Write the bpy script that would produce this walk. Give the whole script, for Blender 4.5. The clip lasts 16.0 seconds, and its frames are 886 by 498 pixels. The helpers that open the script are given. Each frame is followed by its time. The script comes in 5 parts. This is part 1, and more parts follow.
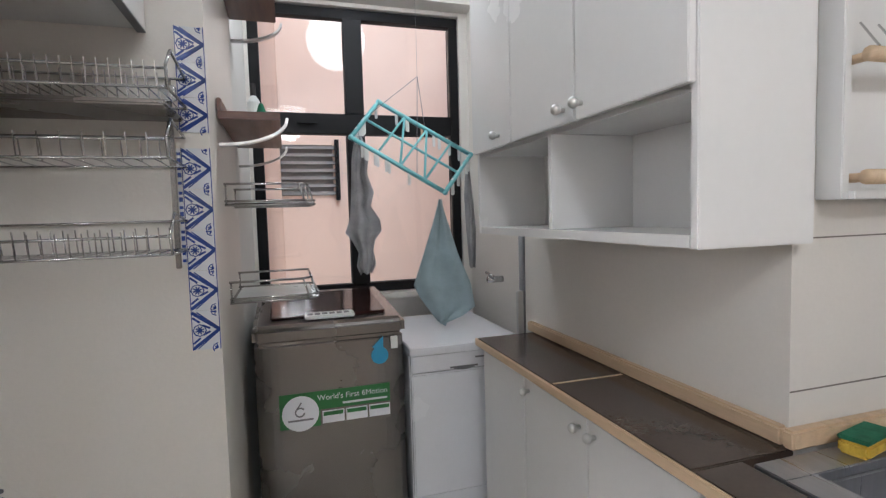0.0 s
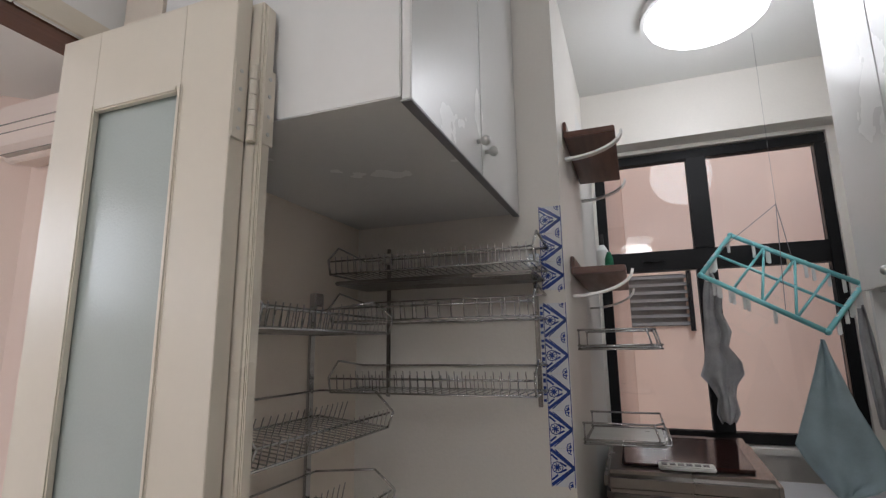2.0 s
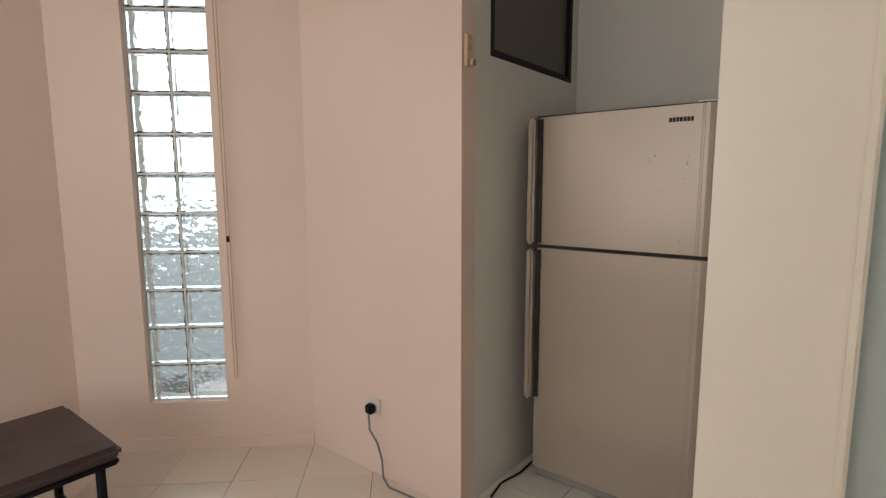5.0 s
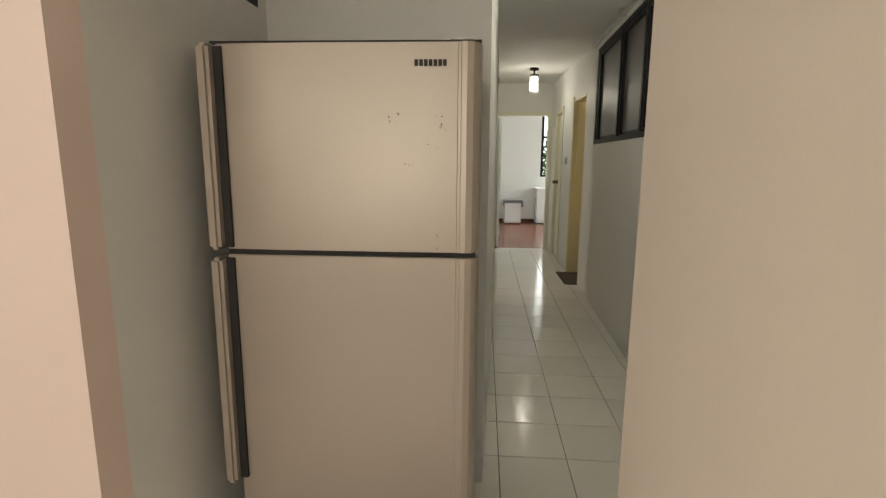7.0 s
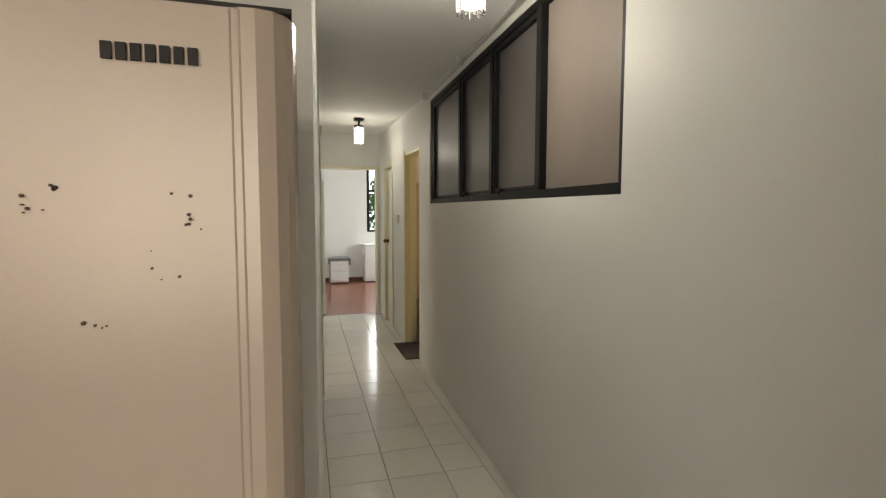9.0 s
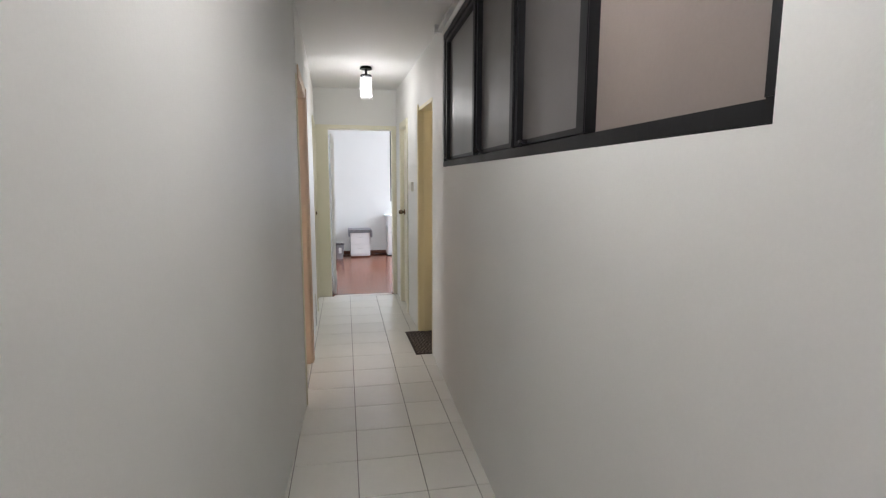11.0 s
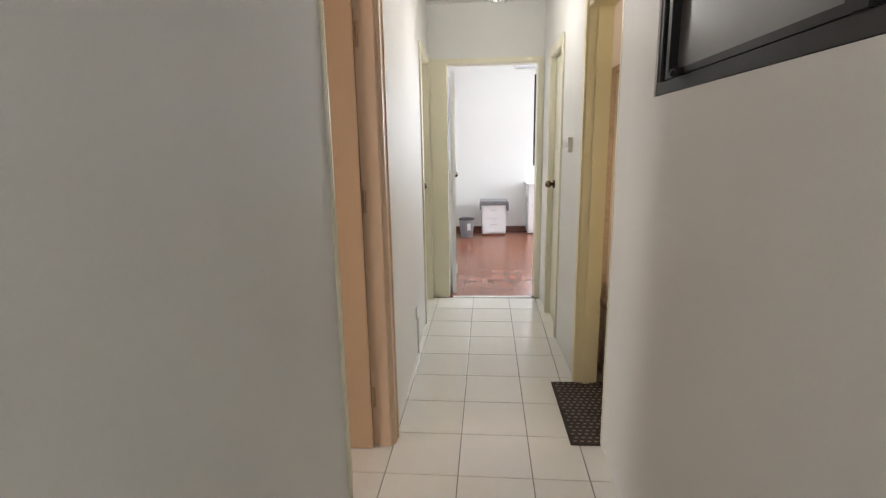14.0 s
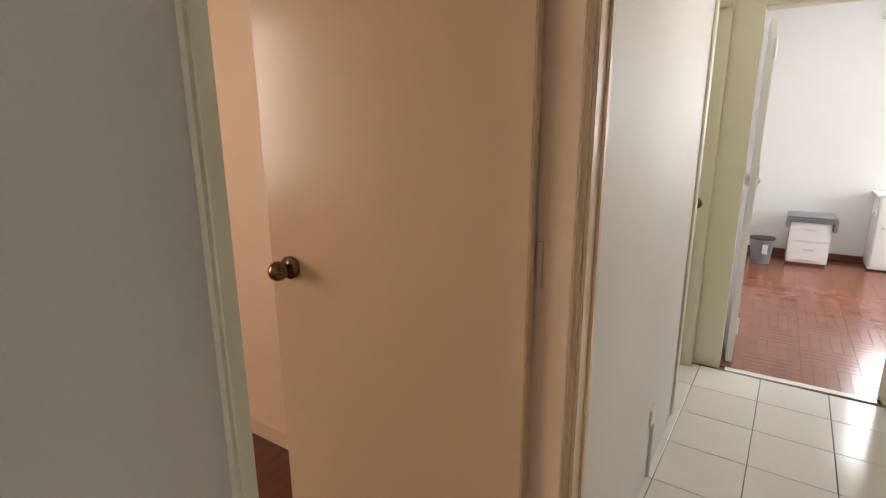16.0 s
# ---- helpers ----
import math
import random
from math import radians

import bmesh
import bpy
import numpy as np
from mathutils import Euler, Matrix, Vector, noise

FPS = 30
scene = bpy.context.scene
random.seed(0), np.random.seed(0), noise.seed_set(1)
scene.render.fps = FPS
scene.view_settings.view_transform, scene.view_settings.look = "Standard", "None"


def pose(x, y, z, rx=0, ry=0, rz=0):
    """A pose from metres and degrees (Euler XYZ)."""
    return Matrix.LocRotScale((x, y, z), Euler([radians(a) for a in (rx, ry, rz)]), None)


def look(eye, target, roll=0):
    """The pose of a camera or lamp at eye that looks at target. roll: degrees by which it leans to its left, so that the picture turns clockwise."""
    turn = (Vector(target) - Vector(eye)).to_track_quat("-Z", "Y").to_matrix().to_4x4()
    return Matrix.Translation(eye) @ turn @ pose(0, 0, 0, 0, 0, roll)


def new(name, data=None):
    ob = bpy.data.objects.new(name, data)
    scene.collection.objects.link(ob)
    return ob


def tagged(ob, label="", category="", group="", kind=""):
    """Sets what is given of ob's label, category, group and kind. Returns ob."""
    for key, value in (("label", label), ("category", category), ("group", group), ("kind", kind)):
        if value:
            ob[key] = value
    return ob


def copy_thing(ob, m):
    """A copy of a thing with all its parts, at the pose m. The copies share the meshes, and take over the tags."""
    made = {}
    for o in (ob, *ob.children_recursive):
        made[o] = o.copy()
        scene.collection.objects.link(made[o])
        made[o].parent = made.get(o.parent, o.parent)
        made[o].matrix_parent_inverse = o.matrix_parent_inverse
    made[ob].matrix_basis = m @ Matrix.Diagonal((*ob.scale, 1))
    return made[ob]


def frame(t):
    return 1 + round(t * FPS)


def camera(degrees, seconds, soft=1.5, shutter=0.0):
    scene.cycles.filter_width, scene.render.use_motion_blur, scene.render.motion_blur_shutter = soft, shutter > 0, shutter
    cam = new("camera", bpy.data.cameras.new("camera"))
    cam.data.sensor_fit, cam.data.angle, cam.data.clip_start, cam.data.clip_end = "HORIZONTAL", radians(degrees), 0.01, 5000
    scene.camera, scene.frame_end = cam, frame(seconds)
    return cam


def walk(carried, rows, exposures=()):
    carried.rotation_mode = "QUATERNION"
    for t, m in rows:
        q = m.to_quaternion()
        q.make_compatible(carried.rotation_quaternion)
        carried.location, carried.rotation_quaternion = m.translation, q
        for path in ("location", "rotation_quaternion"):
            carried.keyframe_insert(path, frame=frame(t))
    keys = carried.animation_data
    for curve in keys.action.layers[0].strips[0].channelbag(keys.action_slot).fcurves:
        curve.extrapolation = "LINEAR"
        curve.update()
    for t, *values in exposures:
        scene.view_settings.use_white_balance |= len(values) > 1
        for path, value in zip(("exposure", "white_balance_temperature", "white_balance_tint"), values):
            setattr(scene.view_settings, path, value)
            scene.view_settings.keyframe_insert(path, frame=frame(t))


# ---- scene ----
cam = camera(82.2, 16.0, soft=1.3)
PATH = [
    (0, (1.122, -3.242, 1.372), (1.708, -1.334, 1.238), -1.6),
    (0.5, (1.118, -3.242, 1.394), (1.27, -1.248, 1.37), -1.9),
    (1, (1.135, -3.302, 1.41), (0.901, -1.32, 1.532), -1.6),
    (1.5, (1.136, -3.351, 1.421), (0.643, -1.433, 1.705), -1.4),
    (2, (1.138, -3.371, 1.435), (0.449, -1.532, 1.812), -0.7),
    (2.5, (1.125, -3.35, 1.419), (0.249, -1.571, 1.677), 0.1),
    (3, (1.065, -3.325, 1.415), (-0.057, -1.672, 1.493), 0.5),
    (3.2, (1.009, -3.317, 1.409), (-0.206, -1.729, 1.44), 0.3),
    (3.5, (0.868, -3.361, 1.374), (-0.438, -1.846, 1.35), -0.0),
    (3.7, (0.737, -3.421, 1.407), (-0.605, -1.94, 1.324), 0.5),
    (5.8, (-0.093, -3.064, 1.401), (-0.973, -1.298, 1.072), -0.1),
    (6, (-0.133, -3.001, 1.401), (-0.887, -1.179, 1.064), -0.1),
    (6.5, (-0.198, -2.802, 1.392), (-0.614, -0.878, 1.04), -0.1),
    (7, (-0.232, -2.596, 1.395), (-0.339, -0.63, 1.046), 0.4),
    (7.5, (-0.288, -2.369, 1.416), (-0.132, -0.399, 1.105), 1.1),
    (8, (-0.263, -2.131, 1.446), (0.096, -0.177, 1.217), 1.4),
    (8.5, (-0.232, -1.963, 1.482), (0.279, -0.036, 1.322), 0.4),
    (8.7, (-0.23, -1.89, 1.494), (0.338, 0.022, 1.342), 0.1),
    (10.8, (0.14, -1.053, 1.459), (0.629, 0.869, 1.203), 0.3),
    (11, (0.191, -0.971, 1.463), (0.612, 0.965, 1.189), 0.2),
    (11.5, (0.312, -0.73, 1.46), (0.591, 1.225, 1.148), 0.3),
    (12, (0.348, -0.432, 1.45), (0.549, 1.525, 1.087), -0.1),
    (12.5, (0.359, -0.104, 1.426), (0.483, 1.851, 1.023), -0.7),
    (13, (0.375, 0.239, 1.433), (0.43, 2.192, 1.007), -1.2),
    (13.5, (0.369, 0.563, 1.434), (0.359, 2.517, 1.008), -1.1),
    (14, (0.394, 0.881, 1.421), (0.268, 2.833, 1.005), -1.0),
    (14.5, (0.446, 1.187, 1.442), (0.162, 3.122, 1.026), -0.9),
    (15, (0.413, 1.533, 1.431), (-0.066, 3.428, 1.007), -0.5),
    (15.5, (0.394, 1.833, 1.428), (-0.366, 3.631, 0.992), -0.5),
    (16, (0.307, 2.08, 1.449), (-0.756, 3.708, 0.982), -0.3),
]
# seconds, stops, kelvin, tint
EXPOSURES = [(0, 0.25, 5750, 10), (0.5, 0.35, 5750, 10), (1.0, 0.35, 5750, 10), (1.5, -0.1, 5850, 10), (2.0, -0.5, 5950, 12), (2.5, -0.65, 6100, 15), (3.7, -0.8, 6150, 16), (5.8, -0.42, 7000, 7), (6.5, -0.3, 7050, 6), (7.5, -0.02, 7100, 7), (8.7, 0.0, 7100, 8), (10.8, 0.45, 5950, 15), (12.5, 0.6, 5950, 15), (13.5, 0.72, 6050, 13), (14.5, 0.75, 6550, 17), (16, 0.6, 6750, 16)]
walk(cam, [(t, look(eye, target, roll)) for t, eye, target, roll in PATH], exposures=EXPOSURES)

# ---- light ----
world = bpy.data.worlds.new("sky")
scene.world = world
world.use_nodes = True
wn = world.node_tree
sky = wn.nodes.new("ShaderNodeTexSky")
sky.sky_type = "NISHITA"
sky.sun_disc = False
sky.sun_elevation, sky.sun_rotation = radians(50), radians(200)
wn.links.new(sky.outputs[0], wn.nodes["Background"].inputs[0])
wn.nodes["Background"].inputs[1].default_value = 0.15
sun = new("sun", bpy.data.lights.new("sun", "SUN"))
sun.data.energy, sun.data.angle, sun.data.color = 1.4, radians(12), (1, 0.96, 0.9)
sun.matrix_world = look((0, 0, 20), (-6, 14, 0))


def area(name, eye, target, w, h, watts, color=(1, 1, 1)):
    ob = new(name, bpy.data.lights.new(name, "AREA"))
    ob.data.shape, ob.data.size, ob.data.size_y = "RECTANGLE", w, h
    ob.data.energy, ob.data.color = watts, color
    ob.matrix_world = look(eye, target)
    return ob


def bulb(name, at, watts, color, radius=0.05):
    ob = new(name, bpy.data.lights.new(name, "POINT"))
    ob.data.energy, ob.data.color, ob.data.shadow_soft_size = watts, color, radius
    ob.location = at
    return ob


DAY = (0.93, 0.97, 1.0)
area("daylight_bedroom", (2.1, 8.86, 1.7), (1.7, 5, 1.0), 1.5, 1.3, 44, DAY)
area("daylight_bedroom_side", (3.3, 7.2, 1.6), (0.5, 7.2, 1.0), 1.6, 1.3, 34, DAY)
area("daylight_dining_bay", (-2.98, -4.1, 2.15), (0.5, -3.0, 0.8), 2.1, 0.85, 25, (1.0, 0.93, 0.86))
area("daylight_dining_south", (-1.3, -5.85, 1.5), (-1.3, -1, 1.2), 2.4, 1.9, 40, (1.0, 0.93, 0.86))
area("daylight_west_room", (-2.85, 1.45, 1.6), (0, 2.6, 0.9), 0.9, 1.2, 14, (1.0, 0.86, 0.70))
# added warm fill for the store, no window is known there
area("store_fill", (2.45, 3.4, 1.9), (1.0, 3.4, 1.0), 0.6, 0.6, 6, (1.0, 0.84, 0.6))
area("daylight_airwell", (1.6, 0.55, 4.6), (1.6, 0.55, 0), 1.0, 1.6, 17, (1.0, 0.95, 0.9))
bulb("kitchen_bulb", (1.5, -1.25, 2.56), 9, (1.0, 0.98, 0.95), 0.2)
bulb("kitchen_bulb", (1.2, -4.5, 2.56), 40, (1.0, 0.97, 0.92), 0.2)
bulb("hall_bulb", (0.54, 4.16, 2.16), 4.2, (1.0, 0.95, 0.86), 0.04)
bulb("hall_bulb", (0.45, 0.1, 2.16), 10, (1.0, 0.95, 0.86), 0.04)


# ---- materials ----
def mat(name, color, rough=0.6, metal=0.0, var=0.08, scale=3.0, grain=60.0, bump=0.08, coat=0.0, wear=None):
    """Principled paint with two scales of variation and a fine relief."""
    m = bpy.data.materials.new(name)
    m.use_nodes = True
    n, ln = m.node_tree.nodes, m.node_tree.links
    b = n["Principled BSDF"]
    b.inputs["Roughness"].default_value, b.inputs["Metallic"].default_value = rough, metal
    b.inputs["Coat Weight"].default_value = coat
    tc = n.new("ShaderNodeTexCoord")
    big, small = n.new("ShaderNodeTexNoise"), n.new("ShaderNodeTexNoise")
    big.inputs["Scale"].default_value, small.inputs["Scale"].default_value = scale, grain
    big.inputs["Detail"].default_value = 6
    for t in (big, small):
        ln.new(tc.outputs["Object"], t.inputs["Vector"])
    mix = n.new("ShaderNodeMix")
    mix.data_type = "RGBA"
    c2 = wear or tuple(c * (1 - 2.2 * var) for c in color)
    mix.inputs["A"].default_value, mix.inputs["B"].default_value = (*color, 1), (*c2, 1)
    ramp = n.new("ShaderNodeMapRange")
    ramp.inputs["From Min"].default_value, ramp.inputs["From Max"].default_value = 0.42, 0.75
    ln.new(big.outputs[0], ramp.inputs["Value"])
    ln.new(ramp.outputs[0], mix.inputs["Factor"])
    hsv = n.new("ShaderNodeHueSaturation")
    mr = n.new("ShaderNodeMapRange")
    mr.inputs["To Min"].default_value, mr.inputs["To Max"].default_value = 1 - var, 1 + var
    ln.new(small.outputs[0], mr.inputs["Value"])
    ln.new(mr.outputs[0], hsv.inputs["Value"])
    ln.new(mix.outputs["Result"], hsv.inputs["Color"])
    ln.new(hsv.outputs[0], b.inputs["Base Color"])
    rr = n.new("ShaderNodeMapRange")
    rr.inputs["To Min"].default_value, rr.inputs["To Max"].default_value = max(0, rough - 0.08), min(1, rough + 0.08)
    ln.new(big.outputs[0], rr.inputs["Value"])
    ln.new(rr.outputs[0], b.inputs["Roughness"])
    if bump:
        bp = n.new("ShaderNodeBump")
        bp.inputs["Strength"].default_value, bp.inputs["Distance"].default_value = bump, 0.004
        ln.new(small.outputs[0], bp.inputs["Height"])
        ln.new(bp.outputs[0], b.inputs["Normal"])
    return m


def glow(name, color, strength):
    m = bpy.data.materials.new(name)
    m.use_nodes = True
    b = m.node_tree.nodes["Principled BSDF"]
    b.inputs["Base Color"].default_value = (*color, 1)
    b.inputs["Emission Color"].default_value = (*color, 1)
    b.inputs["Emission Strength"].default_value = strength
    return m


def glass(name, color=(1, 1, 1), rough=0.02, wavy=0.0, wave_scale=30.0):
    m = bpy.data.materials.new(name)
    m.use_nodes = True
    n, ln = m.node_tree.nodes, m.node_tree.links
    b = n["Principled BSDF"]
    b.inputs["Base Color"].default_value = (*color, 1)
    b.inputs["Transmission Weight"].default_value = 1
    b.inputs["Roughness"].default_value, b.inputs["IOR"].default_value = rough, 1.45
    if wavy:
        t, bp = n.new("ShaderNodeTexNoise"), n.new("ShaderNodeBump")
        t.inputs["Scale"].default_value, t.inputs["Detail"].default_value = wave_scale, 1
        tc = n.new("ShaderNodeTexCoord")
        ln.new(tc.outputs["Object"], t.inputs["Vector"])
        bp.inputs["Strength"].default_value, bp.inputs["Distance"].default_value = wavy, 0.02
        ln.new(t.outputs[0], bp.inputs["Height"])
        ln.new(bp.outputs[0], b.inputs["Normal"])
    return m


def random_tint(m, amount=0.12):
    """Each piece a little lighter or darker by Object Info's Random."""
    n, ln = m.node_tree.nodes, m.node_tree.links
    hsv = next(x for x in n if x.bl_idname == "ShaderNodeHueSaturation")
    old = hsv.inputs["Value"].links[0].from_socket
    info, mr, mul = n.new("ShaderNodeObjectInfo"), n.new("ShaderNodeMapRange"), n.new("ShaderNodeMath")
    mul.operation = "MULTIPLY"
    mr.inputs["To Min"].default_value, mr.inputs["To Max"].default_value = 1 - amount, 1 + amount
    ln.new(info.outputs["Random"], mr.inputs["Value"])
    ln.new(old, mul.inputs[0])
    ln.new(mr.outputs[0], mul.inputs[1])
    ln.new(mul.outputs[0], hsv.inputs["Value"])
    return m


def stretch(m, sx, sy, sz):
    """Grain drawn out along one way, as in wood or brushed steel."""
    n, ln = m.node_tree.nodes, m.node_tree.links
    mp = n.new("ShaderNodeMapping")
    mp.inputs["Scale"].default_value = (sx, sy, sz)
    tc = next(x for x in n if x.bl_idname == "ShaderNodeTexCoord")
    ln.new(tc.outputs["Object"], mp.inputs["Vector"])
    for x in n:
        if x.bl_idname == "ShaderNodeTexNoise":
            ln.new(mp.outputs[0], x.inputs["Vector"])
    return m


M_WHITE = mat("white_wall_paint", (0.74, 0.74, 0.71), 0.55, var=0.02, scale=1.2, grain=130, bump=0.08)
M_CREAM = mat("cream_wall_paint", (0.77, 0.69, 0.60), 0.5, var=0.02, scale=1.1, grain=110, bump=0.07)
M_PINK = mat("peach_wall_paint", (0.80, 0.66, 0.59), 0.5, var=0.02, scale=1.1, grain=110, bump=0.07)
M_KWALL = mat("kitchen_wall_paint", (0.74, 0.71, 0.66), 0.38, var=0.025, scale=1.6, grain=90, bump=0.12)
M_PEACH = mat("apricot_wall_paint", (0.80, 0.60, 0.42), 0.5, var=0.02, scale=1.1, grain=110, bump=0.07)
M_OUT = mat("peach_render", (0.82, 0.63, 0.52), 0.8, var=0.03, scale=2, grain=40, bump=0.2)
M_CEIL = mat("ceiling_paint", (0.80, 0.80, 0.78), 0.7, var=0.02, scale=1, grain=140, bump=0.15)
# yellower than M_PALEY: the warm store light is put into this colour
M_WARMLIT = mat("warm_lit_gloss_paint", (0.73, 0.65, 0.39), 0.3, var=0.012, scale=4, grain=50, bump=0.06)
M_FRAME = mat("peach_gloss_paint", (0.72, 0.55, 0.39), 0.4, var=0.008, scale=4, grain=50, bump=0.06)
M_PALEY = mat("cream_gloss_paint", (0.74, 0.71, 0.55), 0.35, var=0.015, scale=4, grain=50, bump=0.06)
M_DOOR = mat("apricot_door_paint", (0.62, 0.445, 0.285), 0.22, var=0.008, scale=2, grain=40, bump=0.05)
M_TILE = random_tint(mat("cream_glazed_tile", (0.76, 0.74, 0.68), 0.16, var=0.025, scale=3, grain=25, bump=0.03), 0.03)
M_DTILE = random_tint(mat("warm_glazed_tile", (0.74, 0.67, 0.58), 0.18, var=0.03, scale=3, grain=25, bump=0.03), 0.03)
M_GROUT = mat("grey_grout", (0.21, 0.19, 0.165), 0.9, var=0.1, scale=8, grain=80, bump=0.3)
M_PARQ = random_tint(mat("red_brown_parquet", (0.22, 0.07, 0.032), 0.2, var=0.12, scale=8, grain=90, bump=0.05), 0.08)
# paled so the unseen kitchen floor bounces light onto the low cabinets
M_KFLOOR = mat("kitchen_floor_tile", (0.62, 0.59, 0.53), 0.3, var=0.05, scale=3, grain=30)
M_BLACK = mat("black_painted_metal", (0.010, 0.010, 0.011), 0.5, var=0.1, scale=6, grain=90, bump=0.05)
M_BLACK.node_tree.nodes["Principled BSDF"].inputs["Specular IOR Level"].default_value = 0.2
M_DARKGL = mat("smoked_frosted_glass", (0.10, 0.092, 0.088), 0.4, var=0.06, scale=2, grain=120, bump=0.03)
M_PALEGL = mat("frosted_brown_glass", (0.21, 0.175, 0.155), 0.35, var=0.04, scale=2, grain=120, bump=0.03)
M_LAMI = mat("white_laminate", (0.80, 0.80, 0.79), 0.25, var=0.015, scale=2, grain=60, bump=0.02)
M_GLOSSW = mat("cream_gloss_wood_paint", (0.70, 0.645, 0.55), 0.3, var=0.02, scale=3, grain=50, bump=0.05)
M_CHROME = mat("chrome_wire", (0.52, 0.52, 0.52), 0.18, metal=1, var=0.05, scale=8, grain=60, bump=0)
M_STEELD = mat("brushed_dark_steel", (0.23, 0.215, 0.20), 0.27, metal=0.9, var=0.03, scale=1.5, grain=140, bump=0.015)
M_WASHLID = mat("dark_tinted_lid", (0.035, 0.014, 0.012), 0.1, var=0.1, scale=4, grain=50, bump=0)
M_APPL = mat("white_enamel", (0.78, 0.79, 0.82), 0.25, var=0.015, scale=3, grain=60, bump=0.02)
M_FRIDGE = mat("champagne_steel_paint", (0.43, 0.375, 0.315), 0.34, metal=0.3, var=0.03, scale=1.5, grain=160, bump=0.03)
M_FRSIDE = mat("grey_fridge_side", (0.40, 0.39, 0.36), 0.25, metal=0.5, var=0.03, scale=2, grain=100, bump=0.03)
M_GASKET = mat("dark_rubber", (0.02, 0.018, 0.017), 0.7, var=0.1, scale=8, grain=90)
M_COUNTER = mat("dark_brown_counter", (0.075, 0.055, 0.045), 0.2, var=0.12, scale=5, grain=120, bump=0.03)
M_LWOOD = stretch(mat("pale_pine_edge", (0.62, 0.46, 0.30), 0.45, var=0.1, scale=3, grain=30, bump=0.1), 12, 1, 12)
M_DWOOD = stretch(mat("dark_stained_wood", (0.13, 0.045, 0.022), 0.38, var=0.18, scale=4, grain=25, bump=0.1), 10, 1, 10)
M_ALU = mat("satin_aluminium", (0.62, 0.62, 0.60), 0.35, metal=0.9, var=0.04, scale=6, grain=80, bump=0.02)
M_TEAL = mat("teal_plastic", (0.20, 0.54, 0.57), 0.35, var=0.04, scale=8, grain=60, bump=0.02)
M_CLEARP = mat("pale_plastic", (0.72, 0.74, 0.72), 0.3, var=0.04, scale=8, grain=60, bump=0.02)
M_TOWEL = mat("blue_grey_towel", (0.36, 0.46, 0.49), 0.95, var=0.12, scale=9, grain=400, bump=0.8)
M_RAG = mat("grey_cloth", (0.40, 0.40, 0.41), 0.95, var=0.15, scale=14, grain=300, bump=0.6)
M_BLUETILE = mat("cobalt_glaze", (0.03, 0.065, 0.30), 0.2, var=0.15, scale=30, grain=120, bump=0.02)
M_WTILE = mat("white_glaze", (0.74, 0.76, 0.80), 0.18, var=0.03, scale=10, grain=60, bump=0.02)
M_GREEN = mat("green_sticker", (0.03, 0.17, 0.045), 0.35, var=0.04, scale=6, grain=50, bump=0)
M_BLUE = mat("blue_sticker", (0.05, 0.36, 0.62), 0.35, var=0.04, scale=6, grain=50, bump=0)
M_BRASS = mat("antique_brass", (0.18, 0.125, 0.08), 0.24, metal=1, var=0.15, scale=12, grain=60, bump=0.03)
M_PLAS = mat("ivory_plastic", (0.76, 0.74, 0.66), 0.35, var=0.02, scale=6, grain=60, bump=0.02)
M_MAT = mat("dark_brown_mat", (0.055, 0.042, 0.036), 0.9, var=0.2, scale=10, grain=300, bump=0.9)
M_MATP = mat("tan_mat_thread", (0.30, 0.26, 0.21), 0.9, var=0.15, scale=10, grain=300, bump=0.9)
M_BIN = mat("grey_plastic", (0.20, 0.20, 0.21), 0.4, var=0.05, scale=8, grain=60)
M_FABRIC = mat("dark_brown_fabric", (0.065, 0.042, 0.038), 0.4, var=0.12, scale=8, grain=420, bump=0.5)
M_BLIND = mat("taupe_roller_fabric", (0.17, 0.13, 0.125), 0.9, var=0.06, scale=4, grain=420, bump=0.4)
M_AC = mat("warm_white_plastic", (0.77, 0.67, 0.61), 0.4, var=0.015, scale=3, grain=60, bump=0.02)
M_SINK = stretch(mat("steel_sink", (0.42, 0.43, 0.46), 0.3, metal=0.9, var=0.05, scale=3, grain=40, bump=0.02), 20, 1, 1)
M_SPONGE = mat("yellow_sponge", (0.62, 0.42, 0.05), 0.95, var=0.15, scale=30, grain=200, bump=0.9)
M_SCOUR = mat("green_scourer", (0.02, 0.16, 0.08), 0.95, var=0.2, scale=30, grain=300, bump=0.9)
M_FROST = mat("frosted_glass_sheet", (0.42, 0.47, 0.45), 0.18, var=0.03, scale=3, grain=200, bump=0.1)
M_CARD = mat("cardboard", (0.48, 0.34, 0.20), 0.85, var=0.08, scale=6, grain=90, bump=0.2)
M_LEAF = mat("green_foliage", (0.07, 0.16, 0.04), 0.6, var=0.3, scale=6, grain=30, bump=0.2)
M_PAVE = mat("pale_concrete", (0.42, 0.41, 0.39), 0.9, var=0.1, scale=0.5, grain=6)
M_BRICKGL = glass("moulded_glass", (0.84, 0.94, 0.93), 0.05, 1.0, 22)
M_PANE = glass("window_pane", (0.97, 0.99, 0.98), 0.0)
M_LAMP = glow("lit_opal_glass", (1.0, 0.98, 0.95), 3.6)
M_HALLLAMP = glow("lit_crystal_core", (1.0, 0.96, 0.88), 7)
M_CRYSTAL = glass("crystal_rod", (1, 1, 1), 0.05)
M_SKYGLOW = glow("bright_overcast_sky", (0.90, 0.95, 1.0), 1.9)
M_DIRT = mat("grease_spot", (0.11, 0.08, 0.06), 0.8, var=0.2, scale=60, grain=200)


